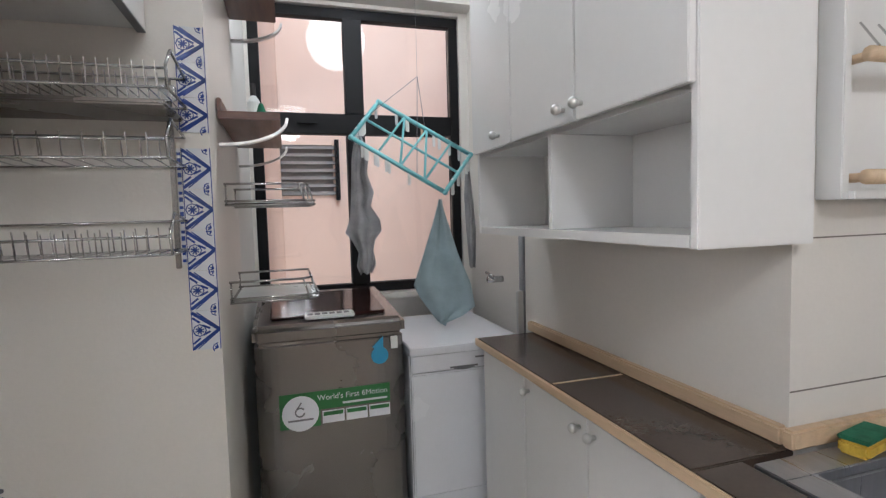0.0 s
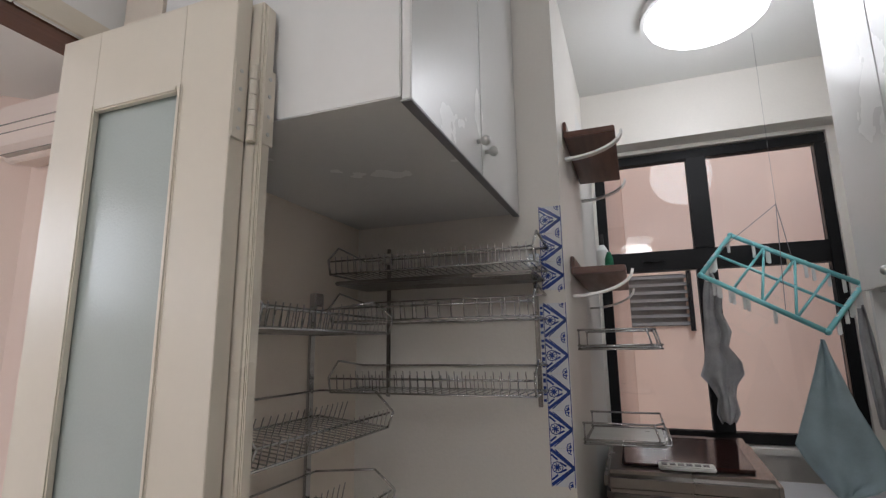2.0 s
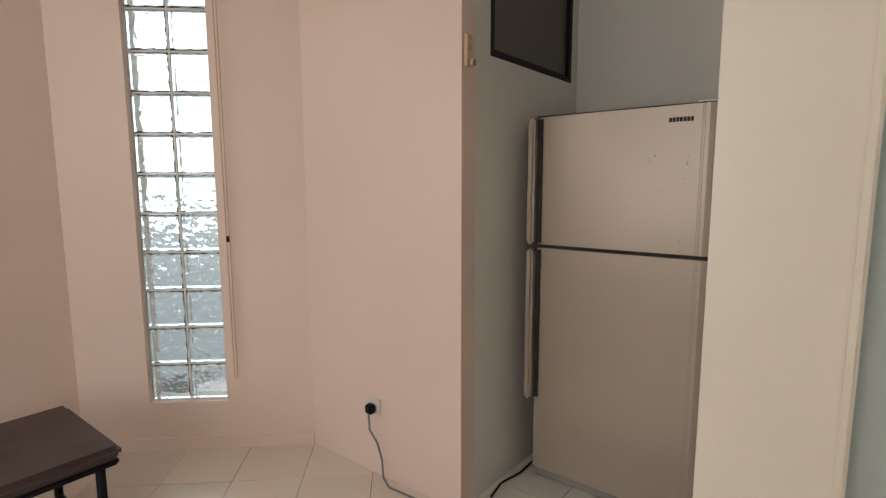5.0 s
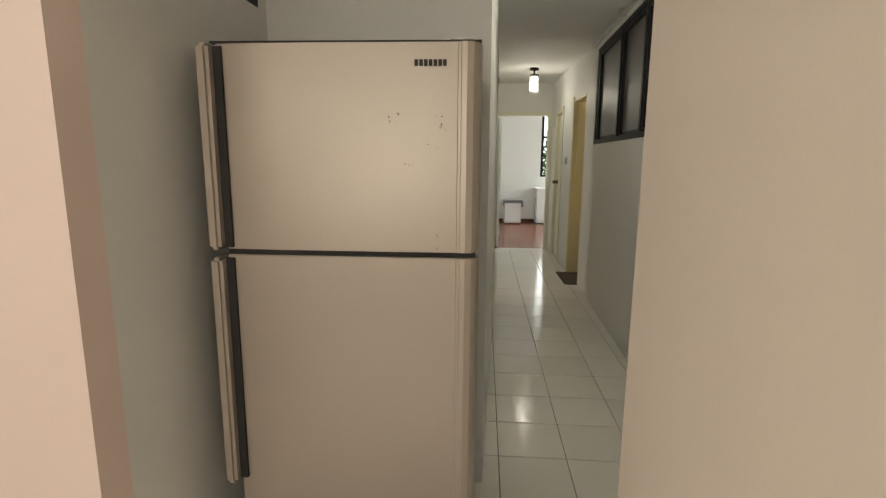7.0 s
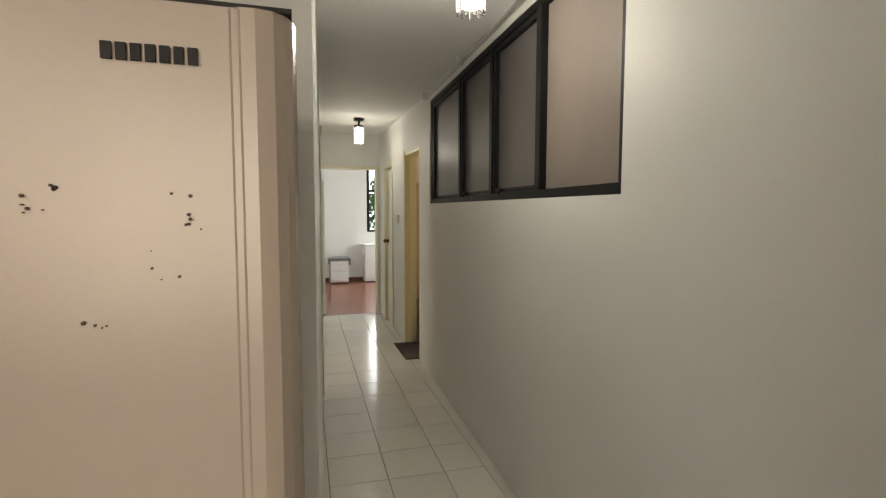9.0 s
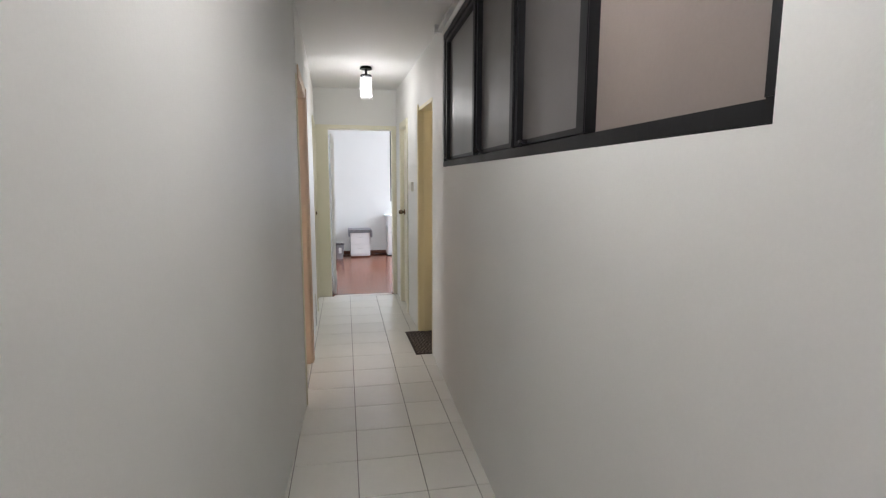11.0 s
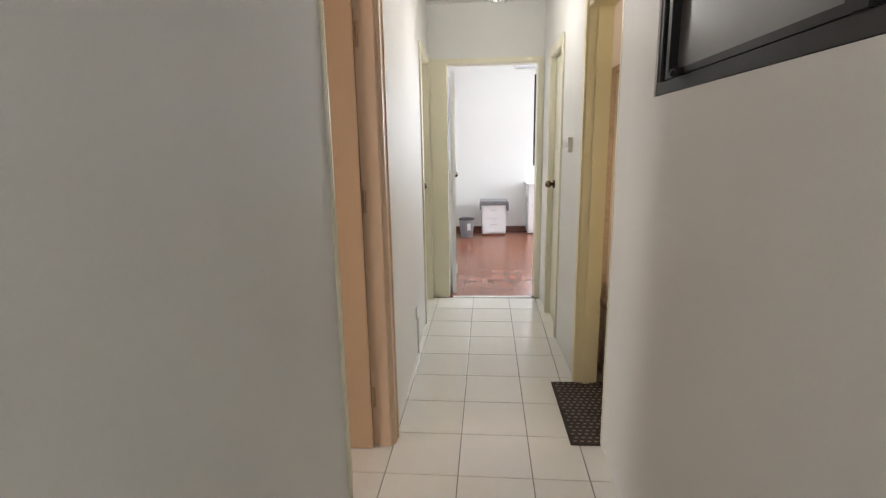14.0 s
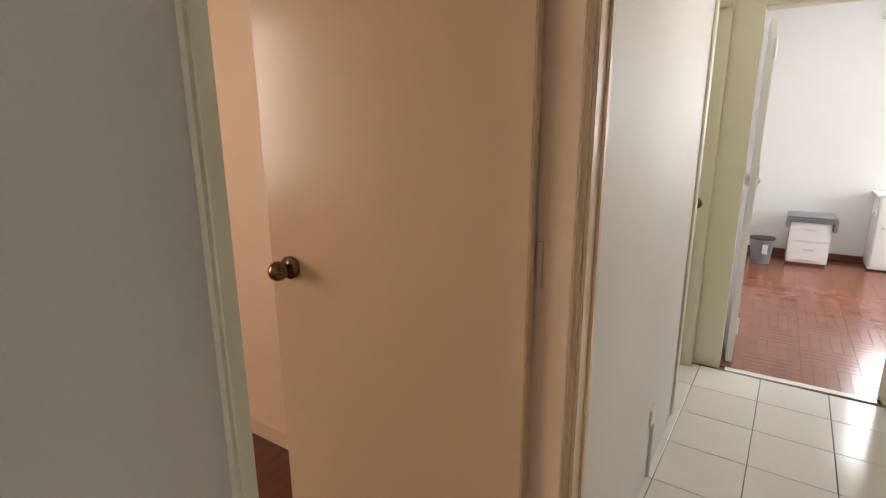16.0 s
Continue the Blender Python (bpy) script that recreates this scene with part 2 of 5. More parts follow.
# ---- builders ----
def box(bm, x0, x1, y0, y1, z0, z1, m=None):
    r = bmesh.ops.create_cube(bm, size=1)
    t = Matrix.Translation(((x0 + x1) / 2, (y0 + y1) / 2, (z0 + z1) / 2)) @ Matrix.Diagonal((x1 - x0, y1 - y0, z1 - z0, 1))
    bmesh.ops.transform(bm, matrix=(m @ t) if m else t, verts=r["verts"])
    return r["verts"]


def rod(bm, a, b, r, seg=6):
    a, b = Vector(a), Vector(b)
    d = b - a
    c = bmesh.ops.create_cone(bm, cap_ends=True, segments=seg, radius1=r, radius2=r, depth=d.length)
    bmesh.ops.transform(bm, matrix=Matrix.Translation((a + b) / 2) @ d.to_track_quat("Z", "Y").to_matrix().to_4x4(), verts=c["verts"])


def path_rod(bm, pts, r, seg=6):
    for a, b in zip(pts, pts[1:]):
        rod(bm, a, b, r, seg)


def cone(bm, at, r1, r2, h, seg=24, rx=0, ry=0, rz=0):
    c = bmesh.ops.create_cone(bm, cap_ends=True, segments=seg, radius1=r1, radius2=r2, depth=h)
    bmesh.ops.transform(bm, matrix=pose(*at, rx, ry, rz), verts=c["verts"])


def ball(bm, at, r, sx=1, sy=1, sz=1):
    c = bmesh.ops.create_uvsphere(bm, u_segments=18, v_segments=12, radius=r)
    bmesh.ops.transform(bm, matrix=Matrix.Translation(at) @ Matrix.Diagonal((sx, sy, sz, 1)), verts=c["verts"])


def prism(bm, pts, z0, z1):
    lo, hi = [bm.verts.new((x, y, z0)) for x, y in pts], [bm.verts.new((x, y, z1)) for x, y in pts]
    bm.faces.new(lo[::-1]), bm.faces.new(hi)
    for i in range(len(pts)):
        j = (i + 1) % len(pts)
        bm.faces.new((lo[i], lo[j], hi[j], hi[i]))
    bmesh.ops.recalc_face_normals(bm, faces=bm.faces)


def part(name, bm, material, parent=None, label="", bevel=0.0, smooth=False, seg=2):
    me = bpy.data.meshes.new(name)
    if bevel:
        bmesh.ops.bevel(bm, geom=[e for e in bm.edges if len(e.link_faces) == 2 and e.calc_face_angle() > 0.6], offset=bevel, segments=seg, affect="EDGES", clamp_overlap=True)
    bm.to_mesh(me)
    bm.free()
    me.materials.append(material)
    for p in me.polygons:
        p.use_smooth = smooth
    ob = new(name, me)
    if parent:
        ob.parent = parent
    if label:
        ob["label"] = label
    return ob


def B():
    return bmesh.new()


def bx(*a, m=None):
    bm = bmesh.new()
    box(bm, *a, m=m)
    return bm


def thing(name, label, category, group=""):
    return tagged(new(name), label, category, group)


def struct(name, bm, material, label, category, parent=None, bevel=0.0):
    ob = part(name, bm, material, parent, bevel=bevel)
    return tagged(ob, label, category, kind="structure")


def wall(name, p0, p1, thick, z0, z1, material, label, holes=()):
    """A wall from p0 to p1 with its seen face on that line; thick goes to the left of the way. holes: (u0, u1, z0, z1)."""
    (ax, ay), (cx, cy) = p0, p1
    ln, ang = math.hypot(cx - ax, cy - ay), math.degrees(math.atan2(cy - ay, cx - ax))
    bm, m = B(), pose(ax, ay, 0, 0, 0, ang)
    u, y0, y1 = 0, min(0, thick), max(0, thick)
    for h0, h1, w0, w1 in sorted(holes):
        if h0 > u:
            box(bm, u, h0, y0, y1, z0, z1, m)
        if w0 > z0:
            box(bm, h0, h1, y0, y1, z0, w0, m)
        if w1 < z1:
            box(bm, h0, h1, y0, y1, w1, z1, m)
        u = h1
    if u < ln:
        box(bm, u, ln, y0, y1, z0, z1, m)
    return struct(name, bm, material, label, "wall")


def knob(parent, x, y, z, way, material=None, r=0.027, label="round antique brass knob"):
    """A door knob that sticks out along way."""
    bm, w = B(), Vector(way)
    rod(bm, (x, y, z), Vector((x, y, z)) + w * 0.012, r * 1.15, 16)
    rod(bm, (x, y, z), Vector((x, y, z)) + w * 0.042, r * 0.45, 12)
    ball(bm, Vector((x, y, z)) + w * 0.048, r)
    part("knob", bm, material or M_BRASS, parent, label, smooth=True)


def text(body, size, m, material, parent, label=""):
    cu = bpy.data.curves.new("lettering", "FONT")
    cu.body, cu.size, cu.extrude = body, size, 0.0004
    ob = new("lettering", cu)
    dep = bpy.context.evaluated_depsgraph_get()
    me = bpy.data.meshes.new_from_object(ob.evaluated_get(dep))
    bpy.data.objects.remove(ob)
    me.materials.clear()
    me.materials.append(material)
    o2 = new("lettering", me)
    o2.parent = parent
    o2.matrix_local = m
    if label:
        o2["label"] = label
    return o2


# ---- structure ----
CEIL, DCEIL, KCEIL = 2.53, 2.88, 2.79
HB = 5.4
wall("wall_corridor_west_near", (-0.165, -0.58), (-0.006, 2.27), 0.12, 0, DCEIL, M_WHITE, "matt white plastered corridor wall")
wall("wall_corridor_west_far", (0, 3.08), (0, HB), 0.12, 0, CEIL, M_WHITE, "matt white plastered corridor wall with a door opening", [(1.64, 2.27, 0, 2.08)])
bm = bx(-0.12, -0.001, 2.27, 3.08, 2.08, CEIL)
struct("wall_corridor_west_lintel", bm, M_WHITE, "white plaster above the bedroom door", "wall")
R0, R1 = Vector((0.79, -1.25)), Vector((0.975, 2.9))
RL = (R1 - R0).length
wall("wall_corridor_east_near", R0, R1, -0.14, 0, CEIL, M_WHITE, "white plastered corridor wall with a high window", [(0.93, 3.85, 1.545, 2.44)])
RN = Vector((R1.y - R0.y, R0.x - R1.x)).normalized() * 0.142
wall("wall_airwell_west", R0 + RN + (R1 - R0) * 0.2, R1 + RN, -0.02, 0, 5, M_OUT, "peach rendered airwell wall")
wall("wall_corridor_east_far", (0.98, 2.9), (0.98, HB), -0.12, 0, CEIL, M_WHITE, "white plastered corridor wall with two door openings", [(0.155, 0.82, 0, 2.10), (1.55, 2.08, 0, 2.05)])
wall("wall_corridor_end", (-0.12, HB), (1.10, HB), 0.12, 0, CEIL, M_WHITE, "white plastered end wall with a doorway", [(0.248, 1.078, 0, 2.08)])
struct("ceiling_corridor", bx(-0.3, 0.99, -0.58, HB + 0.1, CEIL, CEIL + 0.1), M_CEIL, "matt white plaster ceiling of the corridor", "ceiling")
struct("corridor_header", bx(-0.165, 0.95, -0.58, -0.46, CEIL, DCEIL), M_WHITE, "white plaster drop between the ceilings", "wall")
# bedroom
BY = 8.98
wall("wall_bedroom_north", (-0.1, BY), (3.5, BY), 0.15, 0, 2.75, M_WHITE, "bright white bedroom wall with a window", [(1.40, 3.0, 1.02, 2.38)])
wall("wall_bedroom_west", (-0.02, HB + 0.12), (-0.02, BY), 0.12, 0, 2.75, M_WHITE, "plain white bedroom wall")
wall("wall_bedroom_east", (3.4, HB + 0.12), (3.4, BY), -0.12, 0, 2.75, M_WHITE, "plain white bedroom wall with a window", [(0.9, 2.6, 0.9, 2.3)])
wall("wall_bedroom_south", (1.1, HB), (3.5, HB), 0.12, 0, 2.75, M_WHITE, "plain white bedroom wall")
struct("wall_bedroom_lintel", bx(-0.14, 1.1, HB + 0.004, HB + 0.116, CEIL, 2.75), M_WHITE, "white plaster above the doorway", "wall")
struct("ceiling_bedroom", bx(-0.2, 3.6, HB, BY + 0.2, 2.75, 2.85), M_CEIL, "white plaster bedroom ceiling", "ceiling")
struct("skirting_bedroom", bx(-0.02, 3.4, BY - 0.015, BY, 0, 0.07), M_DWOOD, "low dark red wooden skirting", "baseboard")
# west room
wall("wall_west_room_north", (-3.0, 3.43), (-0.12, 3.43), 0.12, 0, 2.6, M_PEACH, "apricot painted room wall")
wall("wall_west_room_west", (-3.0, 0.9), (-3.0, 3.55), 0.12, 0, 2.6, M_PEACH, "apricot painted room wall with a window", [(0.1, 1.05, 0.95, 2.25)])
wall("wall_west_room_south", (-3.0, 0.9), (-0.2, 0.9), -0.12, 0, 2.6, M_PEACH, "apricot painted room wall")
struct("ceiling_west_room", bx(-3.1, -0.12, 0.8, 3.5, 2.6, 2.7), M_CEIL, "white plaster room ceiling", "ceiling")
struct("skirting_west_room", bx(-3.0, -0.13, 3.415, 3.43, 0, 0.08), M_FRAME, "peach painted wooden skirting", "baseboard")
# store
wall("wall_store_north", (1.1, 4.0), (2.5, 4.0), 0.1, 0, 2.6, M_CREAM, "warm cream painted store wall")
wall("wall_store_south", (1.1, 2.75), (2.5, 2.75), -0.1, 0, 2.6, M_CREAM, "warm cream painted store wall")
# unseen opening, added to go with the store's fill lamp
wall("wall_store_east", (2.5, 2.65), (2.5, 4.1), -0.1, 0, 2.6, M_CREAM, "warm cream painted store wall with an added unseen opening", [(0.4, 1.1, 1.6, 2.3)])
struct("ceiling_store", bx(1.0, 2.6, 2.65, 4.1, 2.6, 2.7), M_CEIL, "white plaster store ceiling", "ceiling")
# fridge niche and dining room
wall("wall_niche_back", (-1.15, -0.58), (-0.165, -0.58), 0.12, 0, DCEIL, M_WHITE, "white plastered wall behind the fridge")
wall("wall_niche_west", (-1.053, -1.51), (-1.02, -0.58), 0.1, 0, DCEIL, M_WHITE, "white plastered niche wall with a high window", [(0.10, 0.86, 1.935, 2.6)])
wall("wall_dining_north", (-2.12, -1.61), (-1.053, -1.61), 0.1, 0, DCEIL, M_PINK, "peach painted dining wall")
GA = Vector((-2.03, -1.61))
GD = Vector((-0.747, -0.665))
G0 = (Vector((-2.348, -1.926)) - GA).length
wall("wall_dining_bay", GA, GA + GD * 1.2, -0.14, 0, DCEIL, M_PINK, "peach painted slanted bay wall with a glass-block strip", [(G0, G0 + 0.4, 0.265, 2.46)])
WW0, WW1 = 0.60, 2.8
BE = GA + GD * 1.2
wall("wall_dining_west", BE, (BE.x, -6.0), -0.12, 0, DCEIL, M_PINK, "peach painted dining wall with a wide window", [(WW0, WW1, 1.70, 2.6)])
wall("wall_dining_south", (BE.x, -6.0), (3.1, -6.0), -0.12, 0, DCEIL, M_PINK, "peach painted wall with a wide window", [(0.8, 3.3, 0.55, 2.45)])
struct("ceiling_dining", bx(-3.6, 0.62, -6.1, -0.58, DCEIL, DCEIL + 0.1), M_CEIL, "white plaster dining ceiling", "ceiling")
struct("skirting_dining_bay", bx(0, 1.2, -0.0, 0.012, 0, 0.07, m=pose(GA.x, GA.y, 0, 0, 0, math.degrees(math.atan2(GD.y, GD.x)))), M_PINK, "low peach painted skirting", "baseboard")
# kitchen
wall("wall_kitchen_west", (0.2, -2.60), (0.2, -1.625), 0.117, 0, DCEIL, M_CREAM, "cream painted partition wall")
wall("wall_kitchen_north", (0.2, -1.757), (0.94, -1.757), 0.132, 0, DCEIL, M_KWALL, "cream painted kitchen wall behind the racks")
struct("wall_kitchen_return", bx(0.083, 0.2, -2.64, -2.60, 0, DCEIL), M_CREAM, "cream painted wall end beside the folding door", "wall")
wall("wall_alcove_west", (0.94, -1.625), (0.94, -0.40), 0.06, 0, DCEIL, M_KWALL, "cream painted alcove wall")
wall("wall_kitchen_window", (0.94, -0.52), (2.25, -0.52), 0.12, 0, KCEIL, M_KWALL, "cream painted wall with a tall black window", [(0.04, 1.14, 0.96, 2.46)])
struct("kitchen_beam", bx(0.94, 2.13, -0.64, -0.52, 2.48, KCEIL), M_KWALL, "cream painted beam above the window", "beam")
wall("wall_kitchen_east", (2.06, -2.38), (2.06, -1.36), -0.2, 0, KCEIL, M_KWALL, "cream tiled kitchen wall")
wall("wall_alcove_east", (2.13, -1.36), (2.13, -0.40), -0.12, 0, KCEIL, M_KWALL, "cream painted alcove wall")
wall("wall_kitchen_pier", (2.06, -2.5), (3.1, -2.5), 0.12, 0, KCEIL, M_KWALL, "cream tiled wall above the sink")
wall("wall_kitchen_far_east", (3.0, -6.0), (3.0, -2.5), -0.12, 0, KCEIL, M_KWALL, "cream painted kitchen wall")
wall("wall_kitchen_door", (-0.045, -6.0), (-0.045, -2.6), -0.095, 0, DCEIL, M_CREAM, "cream painted wall with the folding-door opening", [(2.2, 3.4, 0, 2.112)])
struct("ceiling_kitchen_strip", bx(0.05, 0.2, -6.0, -2.6, KCEIL, KCEIL + 0.085), M_CEIL, "white plaster kitchen ceiling", "ceiling")
struct("ceiling_kitchen", bx(0.2, 3.1, -6.0, -0.40, KCEIL, KCEIL + 0.09), M_CEIL, "white plaster kitchen ceiling", "ceiling")
# airwell
wall("wall_airwell_north", (1.1, 2.0), (3.6, 2.0), 0.12, 0, 5, M_OUT, "peach rendered airwell wall", [(0.0, 0.5, 1.6, 2.1)])
wall("wall_airwell_east", (3.4, -0.4), (3.4, 2.12), -0.12, 0, 5, M_OUT, "peach rendered airwell wall")
# floors
struct("floor_corridor", bx(-1.2, 1.3, -1.75, HB, -0.1, -0.004), M_GROUT, "grey grout bed of the corridor tiles", "floor")
struct("floor_dining", bx(-3.6, 0.62, -6.1, -1.75, -0.1, -0.004), M_GROUT, "grey grout bed of the dining tiles", "floor")
struct("floor_bay", bx(-3.6, -1.2, -1.75, -1.4, -0.1, -0.004), M_GROUT, "grey grout bed of the dining tiles", "floor")
struct("floor_kitchen", bx(0.62, 3.2, -6.1, -1.75, -0.1, -0.001), M_KFLOOR, "unseen tiled kitchen floor, paled to bounce light", "floor")
struct("floor_airwell", bx(1.3, 3.6, -1.75, 2.6, -0.1, -0.001), M_KFLOOR, "grey cement alcove floor", "floor")
struct("floor_bedroom", bx(-0.2, 3.6, HB, BY + 0.2, -0.1, -0.004), M_PARQ, "dark bed of the bedroom parquet", "floor")
struct("floor_west_room", bx(-3.2, -0.10, 0.7, 3.55, -0.096, 0.002), M_DWOOD, "dark red wooden bedroom floor", "floor")
struct("floor_store", bx(1.08, 2.6, 2.62, 4.1, -0.096, 0.002), M_KFLOOR, "grey tiled store floor", "floor")
struct("ground", bx(-300, 300, -300, 300, -3.2, -3.0), M_PAVE, "pale concrete yard below the flat", "ground")

# ---- corridor things ----
def door_frame(name, label, m, w, h, depth, material, face=0.045, proud=0.012, near=None):
    """Jambs, head and trims of an opening w wide, in local x, with the wall's seen face at y = 0 and its depth towards +y."""
    fr = tagged(new(name), label, "door frame", kind="structure")
    fr.matrix_world = m
    for nm, a in (("jamb", (0, 0.03, -0.004, depth + 0.004, 0, h)), ("jamb", (w - 0.03, w, -0.004, depth + 0.004, 0, h)), ("head", (0.03, w - 0.03, -0.004, depth + 0.004, h - 0.03, h))):
        part(nm, bx(*a), material, fr, bevel=0.003)
    for nm, a in (("trim", (-(near or face), 0.026, -(0.0055 if near else proud), -0.0005, 0, h + face)), ("trim", (w - 0.026, w + face, -proud, -0.0005, 0, h + face)), ("trim", (0.026, w - 0.026, -proud, -0.0005, h - 0.026, h + face))):
        part(nm, bx(*a), material, fr, bevel=0.004)
    return fr


def leaf(name, label, m, w, h, material, knob_x, knob_sides=(-1, 1), thick=0.038):
    """A flush door leaf from its hinge at the local origin along +x."""
    d = tagged(new(name), label, "door")
    d.matrix_world = m
    part("panel", bx(0.004, w, -thick / 2, thick / 2, 0.008, h), material, d, bevel=0.003)
    for s in knob_sides:
        knob(d, knob_x, s * thick / 2, 1.08, (0, s, 0))
    for z in (0.25, 1.17, 1.85):
        bm = B()
        rod(bm, (-0.004, -thick / 2 - 0.002, z - 0.05), (-0.004, -thick / 2 - 0.002, z + 0.05), 0.007, 10)
        part("hinge", bm, material, d, "painted steel hinge")
    return d


# west bedroom door, open
wf = tagged(new("door_frame_west"), "peach gloss-painted wooden door frame with a white near post", "door frame", kind="structure")
part("jamb", bx(-0.116, 0.004, 2.268, 2.285, 0, 2.08), M_PALEY, wf, "pale cream painted post", bevel=0.003)
part("jamb", bx(-0.124, 0.004, 3.045, 3.075, 0, 2.08), M_FRAME, wf, bevel=0.003)
part("stop", bx(-0.062, -0.006, 3.030, 3.0445, 0, 2.06), M_FRAME, wf, "raised door stop", bevel=0.003)
part("head", bx(-0.124, 0.004, 2.2855, 3.0445, 2.05, 2.08), M_FRAME, wf, bevel=0.003)
part("trim", bx(0.0045, 0.012, 3.049, 3.125, 0, 2.135), M_FRAME, wf, bevel=0.003)
part("trim", bx(0.0125, 0.019, 3.098, 3.122, 0, 2.13), M_FRAME, wf, "raised moulding of the trim", bevel=0.003)
part("trim", bx(0.0045, 0.012, 2.27, 3.0485, 2.055, 2.135), M_FRAME, wf, bevel=0.003)
leaf("door_west", "open apricot flush door with a brass knob", pose(-0.085, 3.022, 0, 0, 0, 182.5), 0.765, 2.04, M_DOOR, 0.685)
door_frame("door_frame_west_far", "pale yellow gloss-painted door frame", pose(0, 4.72, 0, 0, 0, 90), 0.63, 2.08, 0.12, M_PALEY, 0.045)
leaf("door_west_far", "closed pale yellow flush door", pose(-0.07, 4.75, 0, 0, 0, 90), 0.57, 2.04, M_PALEY, 0.08)
door_frame("door_frame_bedroom", "pale yellow gloss-painted bedroom door frame", pose(0.128, HB, 0), 0.83, 2.08, 0.12, M_PALEY, 0.02, near=0.118)
leaf("door_bedroom", "white flush bedroom door standing open", pose(0.20, HB + 0.11, 0, 0, 0, 96), 0.74, 2.01, M_LAMI, 0.68)
# store frame: its strong yellow stands for warm light from the store
sf = tagged(new("door_frame_store"), "gloss-painted store door frame coloured as if warmly lit, with a pale near post", "door frame", kind="structure")
part("jamb", bx(0.976, 1.104, 3.69, 3.72, 0, 2.10), M_WARMLIT, sf, bevel=0.003)
part("stop", bx(1.02, 1.06, 3.676, 3.6895, 0, 2.08), M_WARMLIT, sf, "raised door stop", bevel=0.003)
part("head", bx(0.976, 1.104, 3.0755, 3.6895, 2.07, 2.10), M_WARMLIT, sf, bevel=0.003)
part("jamb", bx(0.978, 1.104, 3.055, 3.075, 0, 2.10), M_PALEY, sf, "pale cream post", bevel=0.003)
part("trim", bx(0.968, 0.9755, 3.694, 3.75, 0, 2.13), M_WARMLIT, sf, bevel=0.003)
door_frame("door_frame_east_far", "pale yellow gloss-painted door frame", pose(0.98, 4.98, 0, 0, 0, -90), 0.53, 2.05, 0.12, M_PALEY, 0.045)
leaf("door_east_far", "closed pale yellow flush door with a brass knob", pose(1.03, 4.95, 0, 0, 0, -90), 0.47, 2.01, M_PALEY, 0.07, knob_sides=(-1,))
struct("threshold_bedroom", bx(0.19, 0.91, HB - 0.02, HB + 0.03, 0.0, 0.006), M_TILE, "pale stone threshold strip", "threshold")

# high window between corridor and airwell
WM = pose(R0.x, R0.y, 0, 0, 0, math.degrees(math.atan2(R1.y - R0.y, R1.x - R0.x)))
hw = tagged(new("window_corridor"), "black-framed high window with frosted brown panes", "window", kind="structure")
hw.matrix_world = WM
for nm, a in (("window_frame", (0.93, 3.85, -0.07, -0.004, 1.545, 1.585)), ("window_frame", (0.93, 3.85, -0.07, -0.004, 2.40, 2.44)), ("window_frame", (0.93, 0.96, -0.068, -0.006, 1.585, 2.40)), ("window_frame", (3.81, 3.85, -0.068, -0.006, 1.585, 2.40))):
    part(nm, bx(*a), M_BLACK, hw, bevel=0.003)
us = (0.96, 1.60, 2.25, 2.92, 3.81)
for i, (a, b) in enumerate(zip(us, us[1:])):
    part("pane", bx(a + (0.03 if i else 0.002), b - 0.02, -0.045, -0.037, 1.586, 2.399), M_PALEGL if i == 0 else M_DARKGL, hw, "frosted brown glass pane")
    if i:
        part("mullion", bx(a - 0.022, a + 0.022, -0.066, -0.002, 1.585, 2.40), M_BLACK, hw, bevel=0.003)
    bm = B()
    if i:
        for q in ((a + 0.022, a + 0.05), (b - 0.05, b - 0.022)):
            box(bm, *q, -0.06, -0.012, 1.59, 2.395)
        for q in ((1.59, 1.608), (2.37, 2.395)):
            box(bm, a + 0.05, b - 0.05, -0.06, -0.012, *q)
        part("sash", bm, M_BLACK, hw)
        bm = B()
        c = b - 0.16
        box(bm, c - 0.02, c + 0.02, -0.012, 0.012, 1.592, 1.607)
        rod(bm, (c, 0.008, 1.60), (c - 0.07, 0.03, 1.585), 0.008, 8)
        part("latch", bm, M_BLACK, hw, "black casement latch")
tr = thing("curtain_rail", "grey metal rail on the wall below the ceiling", "rail")
tr.matrix_world = WM
bm = B()
box(bm, 0.3, 3.98, 0.0, 0.03, 2.475, 2.50)
part("track", bm, M_ALU, tr, bevel=0.004)
for u in (0.5, 1.6, 2.8, 3.9):
    part("bracket", bx(u, u + 0.03, 0.0, 0.05, 2.465, 2.52), M_ALU, tr)


def hall_lamp(at):
    t = thing("pendant_lamp", "crystal-rod cylinder ceiling lamp, lit, on a dark base", "lamp", "corridor lamps")
    bm = B()
    cone(bm, (0, 0, -0.012), 0.062, 0.05, 0.024)
    cone(bm, (0, 0, -0.05), 0.012, 0.012, 0.06, 10)
    cone(bm, (0, 0, -0.085), 0.054, 0.054, 0.014)
    part("base", bm, M_BLACK, t, "dark bronze base", smooth=False)
    bm = B()
    cone(bm, (0, 0, -0.19), 0.034, 0.034, 0.17, 16)
    part("tube", bm, M_HALLLAMP, t, "lit white glass core", smooth=True)
    for i in range(20):
        a = i * math.tau / 20
        bm = B()
        rod(bm, (0.05 * math.cos(a), 0.05 * math.sin(a), -0.092), (0.05 * math.cos(a), 0.05 * math.sin(a), -0.30 + 0.012 * (i % 2)), 0.006, 6)
        o = part("crystal", bm, M_CRYSTAL, t)
        o.visible_shadow = False
    t.location = at
    for c in t.children:
        if c.name.startswith("tube"):
            c.visible_shadow = False
    return t


hall_lamp((0.54, 4.16, CEIL))
hall_lamp((0.45, 0.1, CEIL))

